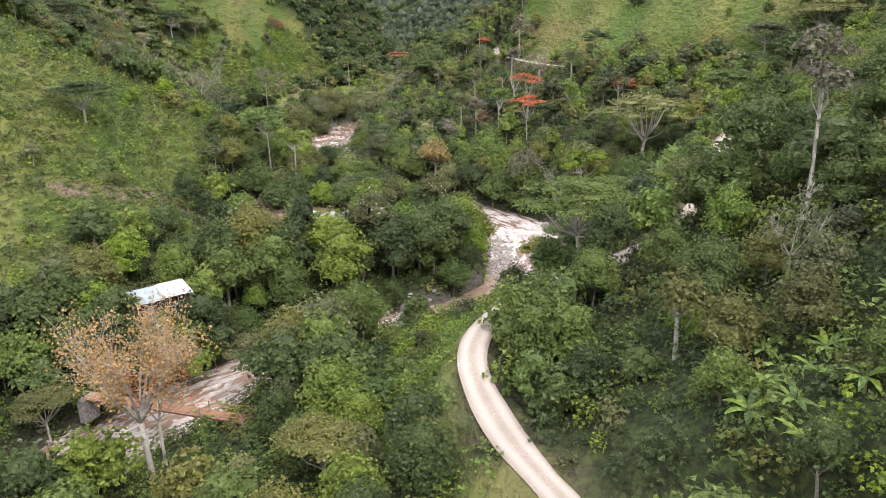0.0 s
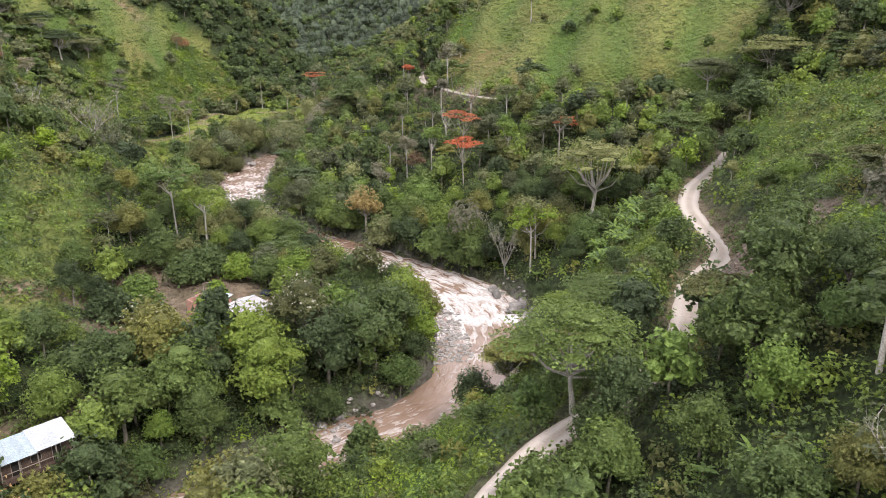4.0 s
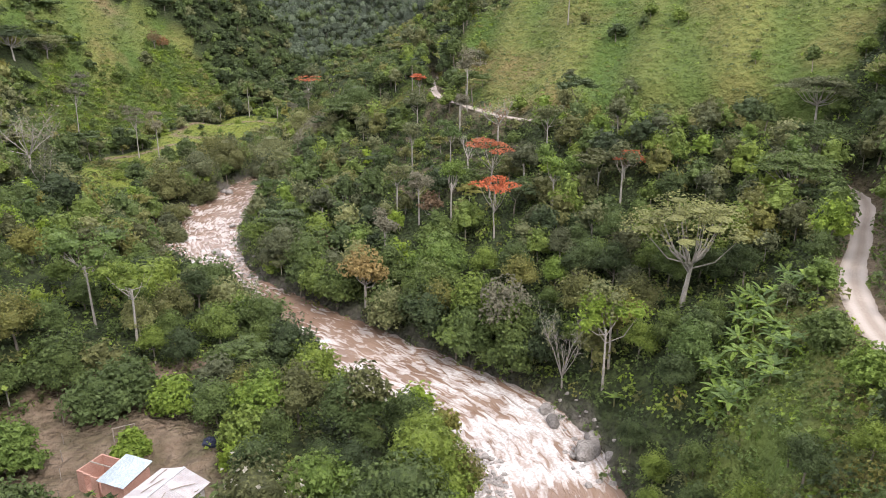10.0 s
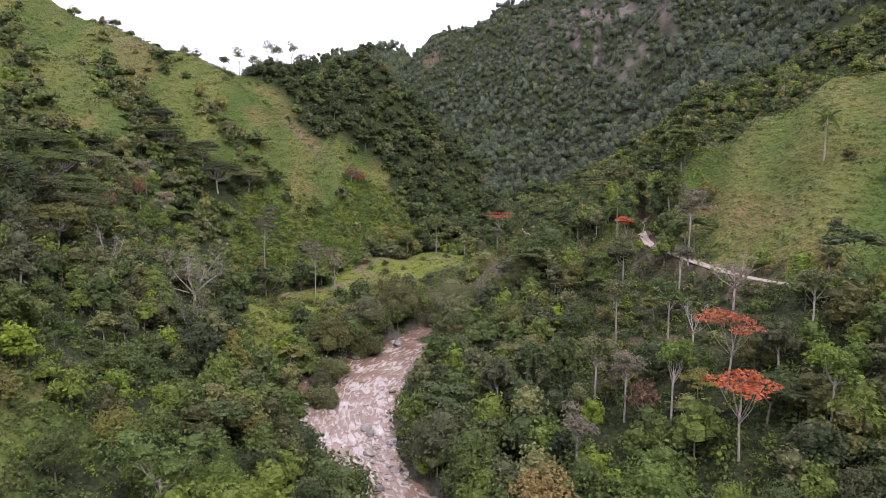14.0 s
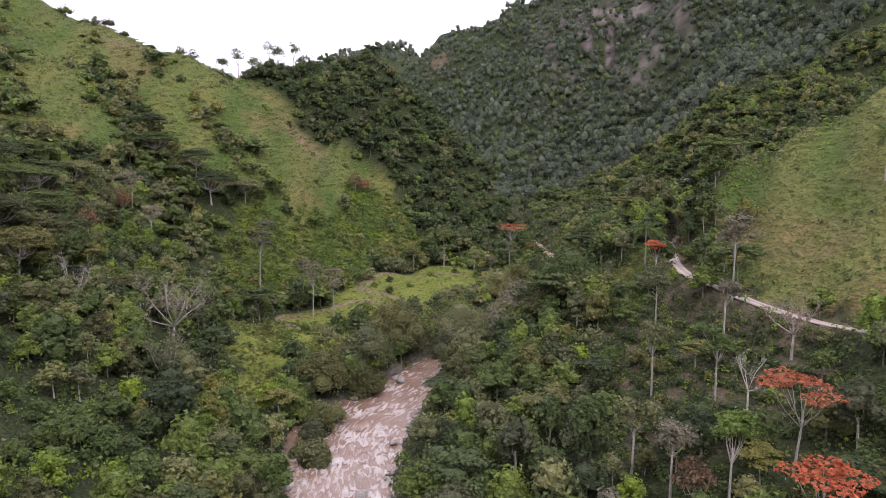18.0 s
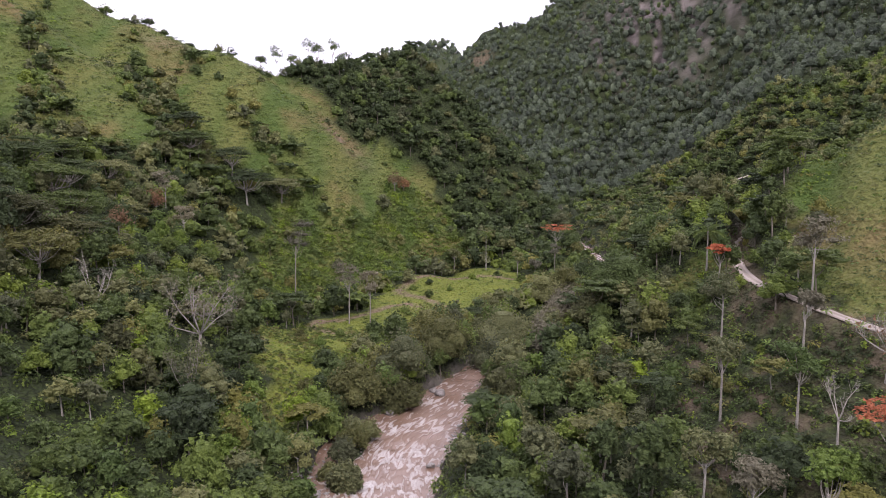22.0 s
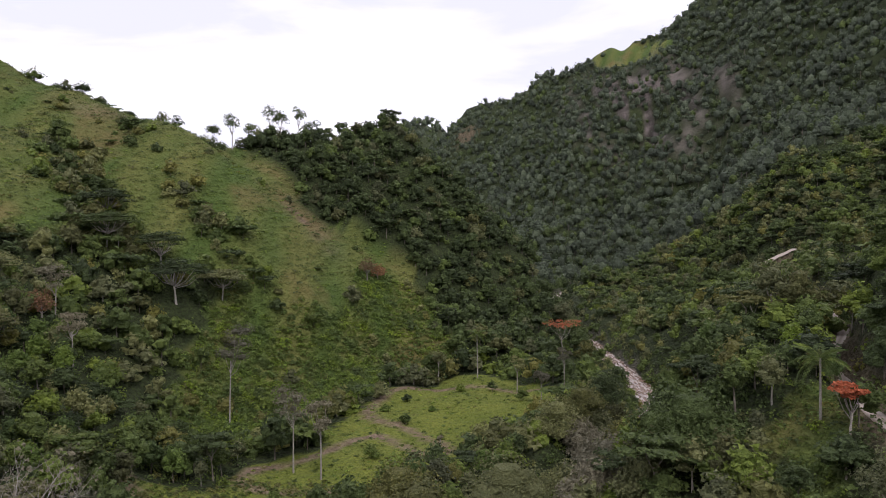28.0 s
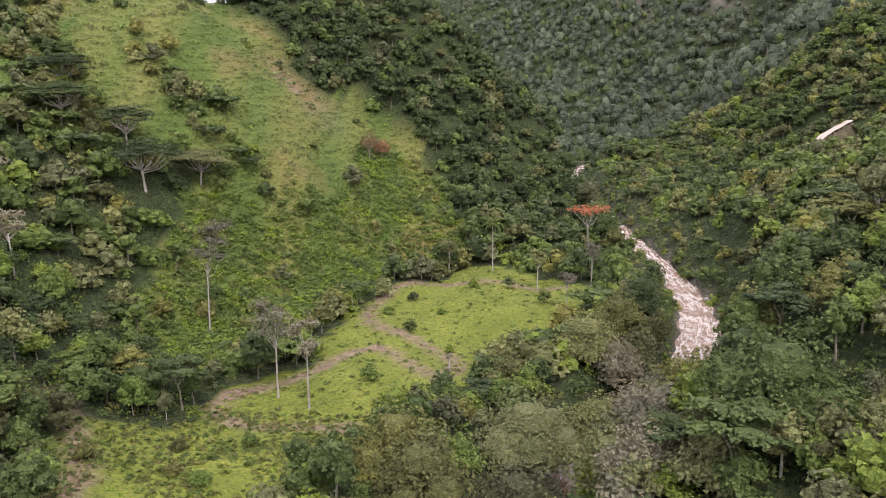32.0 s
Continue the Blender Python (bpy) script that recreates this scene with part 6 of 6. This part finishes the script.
plant("distant_woods", KIND_MID, pick, x, y, size, rng.uniform(0.25, 1, len(x)) * np.where(knoll, 0.6, 1), rng, "dark green forest on the farther slopes", "forest", sink=2.7)



def far_pattern(tone, tall, wide, count, size, seed):
    """One tree of the far woods: a closed crown under loose sprays."""
    rng = np.random.RandomState(seed)
    lobes = [((0, 0, tall - wide * 0.42), (wide * 0.4, wide * 0.4, wide * 0.42))]
    lobes += [((wide * 0.3 * np.cos(a), wide * 0.3 * np.sin(a), tall - wide * rng.uniform(0.55, 0.8)), (wide * 0.28, wide * 0.28, wide * 0.26)) for a in rng.uniform(0, 6.28, 2)]
    out = [tube([(0, 0, -2), (0, 0, tall * 0.6)], [0.25, 0.15], 3)]
    fv, ft = foliage(lobes, count, size, rng, core=0, ragged=0.25)
    cv, ct = ball((0, 0, tall - wide * 0.5), np.array([wide * 0.36, wide * 0.36, wide * 0.4]), rng, 6, 4, 0.2)
    v, t = join(out + [(cv, ct), (fv, ft)])
    return v, t, np.r_[np.zeros(len(out[0][1]), int), np.ones(len(ct) + len(ft), int)], 0, tone


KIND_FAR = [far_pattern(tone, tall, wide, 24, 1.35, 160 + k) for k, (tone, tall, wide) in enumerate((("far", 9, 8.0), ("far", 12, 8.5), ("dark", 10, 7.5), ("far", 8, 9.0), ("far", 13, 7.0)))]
x, y = scatter(-460, 560, 640, 1330, 6.1, rng)
high = ground(x, y)
crag = (np.hypot((x - 85) / 75, (high - 205) / 62) < 1.0) & (ripple(x, high * 0.25, 26, 41) > -0.1)
clearing = np.hypot((x - 85) / 48, (high - 300) / 24) < 1
keep = (np.abs(x + 60) < 0.6 * (y - 100)) & (~crag | (rng.uniform(size=len(x)) < 0.35)) & (~clearing | (rng.uniform(size=len(x)) < 0.06))
x, y = x[keep], y[keep]
keep = open_to_valley(x, y, 12.0) & (y < np.interp(x, [-192, -128, 160, 172, 429], [1268, 1268, 1204, 1202, 1096]) - 5)
x, y = x[keep], y[keep]
beyond = scatter(-560, -300, 1800, 1985, 13, rng)
x, y = np.r_[x, beyond[0]], np.r_[y, beyond[1]]
pick = rng.choice(5, len(x))
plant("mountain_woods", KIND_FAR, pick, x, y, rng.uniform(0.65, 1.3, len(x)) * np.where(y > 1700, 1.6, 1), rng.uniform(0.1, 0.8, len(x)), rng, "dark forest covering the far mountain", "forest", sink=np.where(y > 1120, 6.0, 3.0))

# Shrubs under and between the trees.
SHRUBS = [tuft_pattern(tone, tall, wide, 32, size, 180 + k) for k, (tone, tall, wide, size) in enumerate((("dark", 1.8, 2.6, 0.42), ("mid", 1.6, 2.4, 0.4), ("bright", 1.3, 2.2, 0.36), ("olive", 1.6, 2.2, 0.4), ("mid", 2.2, 2.2, 0.42)))]
xa, ya = scatter(-130, 120, 205, 440, 3.0, rng)
xb, yb = scatter(-110, 120, 112, 205, 2.1, rng)
x, y = np.r_[xa, xb], np.r_[ya, yb]
keep = plan_mask(x, y, 2.0, -0.8) & ((y < 330) | inside(x, y, LUSH)) & (np.abs(x) < 40 + 0.6 * y) & (x < 66 + 0.34 * y) & ~within(x, y, [HILL_GRASS, SPUR_GRASS])
x, y = x[keep], y[keep]
pick = np.where(within(x, y, LOW), rng.choice(5, len(x), p=[0.05, 0.3, 0.45, 0.05, 0.15]), rng.choice(5, len(x), p=[0.2, 0.3, 0.18, 0.12, 0.2]))
plant("undergrowth", SHRUBS, pick, x, y, rng.uniform(0.6, 1.5, len(x)), rng.uniform(0.1, 1, len(x)), rng, "tangled green shrubs and creepers under the trees", "undergrowth", sink=0.15)

# Close to the path of the eye: finer leaves.
FINE = [tuft_pattern(tone, tall, wide, 78, size, 250 + k) for k, (tone, tall, wide, size) in enumerate((("dark", 1.7, 2.4, 0.27), ("mid", 1.5, 2.3, 0.25), ("bright", 1.2, 2.0, 0.22), ("olive", 1.4, 2.0, 0.25), ("mid", 2.2, 2.0, 0.26)))]
x, y = scatter(-60, 70, 18, 112, 2.05, rng)
keep = plan_mask(x, y, 2.1, -0.6) & (np.abs(x) < 26 + 0.6 * y)
x, y = x[keep], y[keep]
# Where x > 6, darker tones put the shade under the trees into colour.
pick = np.where(within(x, y, LOW), rng.choice(5, len(x), p=[0.05, 0.3, 0.45, 0.05, 0.15]), np.where(x > 6, rng.choice(5, len(x), p=[0.5, 0.2, 0.06, 0.14, 0.1]), rng.choice(5, len(x), p=[0.2, 0.3, 0.2, 0.12, 0.18])))
plant("undergrowth", FINE, pick, x, y, rng.uniform(0.75, 1.75, len(x)), rng.uniform(0.1, 1, len(x)), rng, "lush green shrubs and creepers beside the road", "undergrowth", sink=0.15)

# Shrubs hanging over both banks of the river.
BANK = [tuft_pattern(tone, tall, wide, 46, size, 280 + k) for k, (tone, tall, wide, size) in enumerate((("dark", 2.4, 3.0, 0.42), ("mid", 2.2, 3.0, 0.4), ("olive", 2.0, 2.6, 0.4), ("grey", 2.2, 2.6, 0.38)))]
x, y = scatter(-60, 60, 56, 480, 2.3, rng)
off = to_line(x, y, RIVER_LINE)[0] - river_half(y)
keep = (off > 0.9) & (off < 5.5) & ~inside(x, y, MEADOW, 1.0) & ~((x > -34) & (x < -20) & (y > 62) & (y < 82)) & ~((x > 10) & (x < 20) & (y > 118) & (y < 146)) & ~((x > 26) & (x < 38) & (y > 128) & (y < 154)) & (rng.uniform(size=len(x)) < 0.8)
x, y = x[keep], y[keep]
plant("bank_growth", BANK, rng.choice(4, len(x), p=[0.35, 0.35, 0.15, 0.15]), x, y, rng.uniform(0.6, 1.3, len(x)), rng.uniform(0.1, 0.9, len(x)), rng, "dense shrubs overhanging the river banks", "undergrowth", sink=0.2)

# The rank green slope above the meadow.
RANK = [tuft_pattern(tone, tall, wide, 34, size, 260 + k, 0.7) for k, (tone, tall, wide, size) in enumerate((("bright", 1.3, 2.8, 0.6), ("mid", 1.7, 2.8, 0.62), ("mid", 1.2, 2.6, 0.6), ("bright", 1.0, 2.8, 0.6)))]
x, y = scatter(-142, -44, 278, 464, 1.75, rng)
keep = inside(x, y, LUSH) & plan_mask(x, y)
x, y = x[keep], y[keep]
plant("rank_growth", RANK, rng.choice(4, len(x), p=[0.45, 0.15, 0.12, 0.28]), x, y, rng.uniform(0.6, 1.4, len(x)), (0.58 + 0.4 * ripple(x, y, 14, 97) + rng.uniform(-0.12, 0.12, len(x))).clip(0, 1), rng, "rank bright green shrubs on the slope above the meadow", "undergrowth", sink=0.15)

# Rough grass at the near end of the meadow.
x, y = scatter(-92, -42, 230, 318, 1.25, rng)
keep = inside(x, y, MEADOW, 1.0) & (ripple(x, y, 18, 95) > -0.45)
x, y = x[keep], y[keep]
plant("rough_grass", [tuft_pattern("grass", 0.6, 1.3, 9, 0.5, 270, 1.0), tuft_pattern("straw", 0.5, 1.2, 9, 0.5, 271, 1.0), tuft_pattern("mid", 0.8, 1.4, 10, 0.5, 272, 1.0), tuft_pattern("olive", 0.7, 1.3, 10, 0.5, 273, 1.0)], rng.choice(4, len(x), p=[0.55, 0.3, 0.06, 0.09]), x, y, rng.uniform(0.5, 1.2, len(x)), rng.uniform(0.3, 0.8, len(x)), rng, "rough tussocky grass at the edge of the meadow", "grass", sink=0.03)

# Bracken and tall grass on the open slopes.
CLUMPS = [tuft_pattern(tone, tall, wide, 13, size, 190 + k, 1.0) for k, (tone, tall, wide, size) in enumerate((("grass", 0.5, 2.0, 0.42), ("bright", 0.5, 2.0, 0.4), ("mid", 0.6, 1.8, 0.42), ("straw", 0.45, 2.0, 0.42)))]
xs, ys = [], []
for x0, x1, y0, y1, cell in ((-135, -40, 80, 180, 1.5), (36, 200, 185, 345, 1.7), (-330, -60, 320, 520, 2.3), (48, 96, 86, 154, 1.3), (-10, 25, 60, 108, 1.2), (15, 33, 266, 300, 1.2), (20, 64, 86, 150, 1.2)):
    a, b = scatter(x0, x1, y0, y1, cell, rng)
    k = within(a, b, [HILL_GRASS, SPUR_GRASS, BANK_GRASS, ROAD_BANK, VERGE, GREEN_STRIP] if x0 != 20 else [BANANAS, LOW_BANK]) & plan_mask(a, b, 2.4)
    xs.append(a[k])
    ys.append(b[k])
x, y = np.concatenate(xs), np.concatenate(ys)
dry = ripple(x, y, 30, 93) + 0.5 * ribs(x, y)
pick = np.where(dry > 0.45, rng.choice(4, len(x), p=[0.55, 0.08, 0.09, 0.28]), rng.choice(4, len(x), p=[0.56, 0.24, 0.15, 0.05]))
plant("hill_grass", CLUMPS, pick, x, y, rng.uniform(0.6, 1.3, len(x)) * np.where(y > 300, 1.4, 1.0), (0.48 - 0.2 * ribs(x, y) + rng.uniform(-0.35, 0.35, len(x))).clip(0, 1), rng, "bracken and tall grass on the open slopes", "grass", sink=0.05)

# Coffee bushes in rows along the slope.
x, y = scatter(12, 48, 214, 275, 0.9, rng)
z = ground(x, y)
keep = inside(x, y, TERRACES, 1.0) & ((z / 1.7) % 1 < 0.36) & plan_mask(x, y)
x, y = x[keep], y[keep]
plant("coffee_bushes", [tuft_pattern("dark", 1.1, 1.3, 16, 0.42, 230), tuft_pattern("mid", 1.0, 1.2, 14, 0.42, 231)], rng.choice(2, len(x), p=[0.75, 0.25]), x, y, rng.uniform(0.9, 1.4, len(x)), rng.uniform(0, 0.6, len(x)), rng, "rows of dark green coffee bushes on narrow terraces", "coffee bushes", sink=0.05)

# Short plants in the meadow.
x, y = scatter(-95, -2, 228, 430, 2.2, rng)
keep = inside(x, y, MEADOW, 1.0) & (rng.uniform(size=len(x)) < 0.55)
x, y = x[keep], y[keep]
plant("meadow_grass", [tuft_pattern("grass", 0.28, 1.2, 10, 0.4, 240, 1.2), tuft_pattern("bright", 0.3, 1.0, 9, 0.4, 241, 1.2), tuft_pattern("straw", 0.25, 1.1, 8, 0.4, 242, 1.2)], rng.choice(3, len(x), p=[0.5, 0.3, 0.2]), x, y, rng.uniform(0.6, 1.4, len(x)), rng.uniform(0.3, 1, len(x)), rng, "short grass and weeds in the meadow", "grass", sink=0.02)
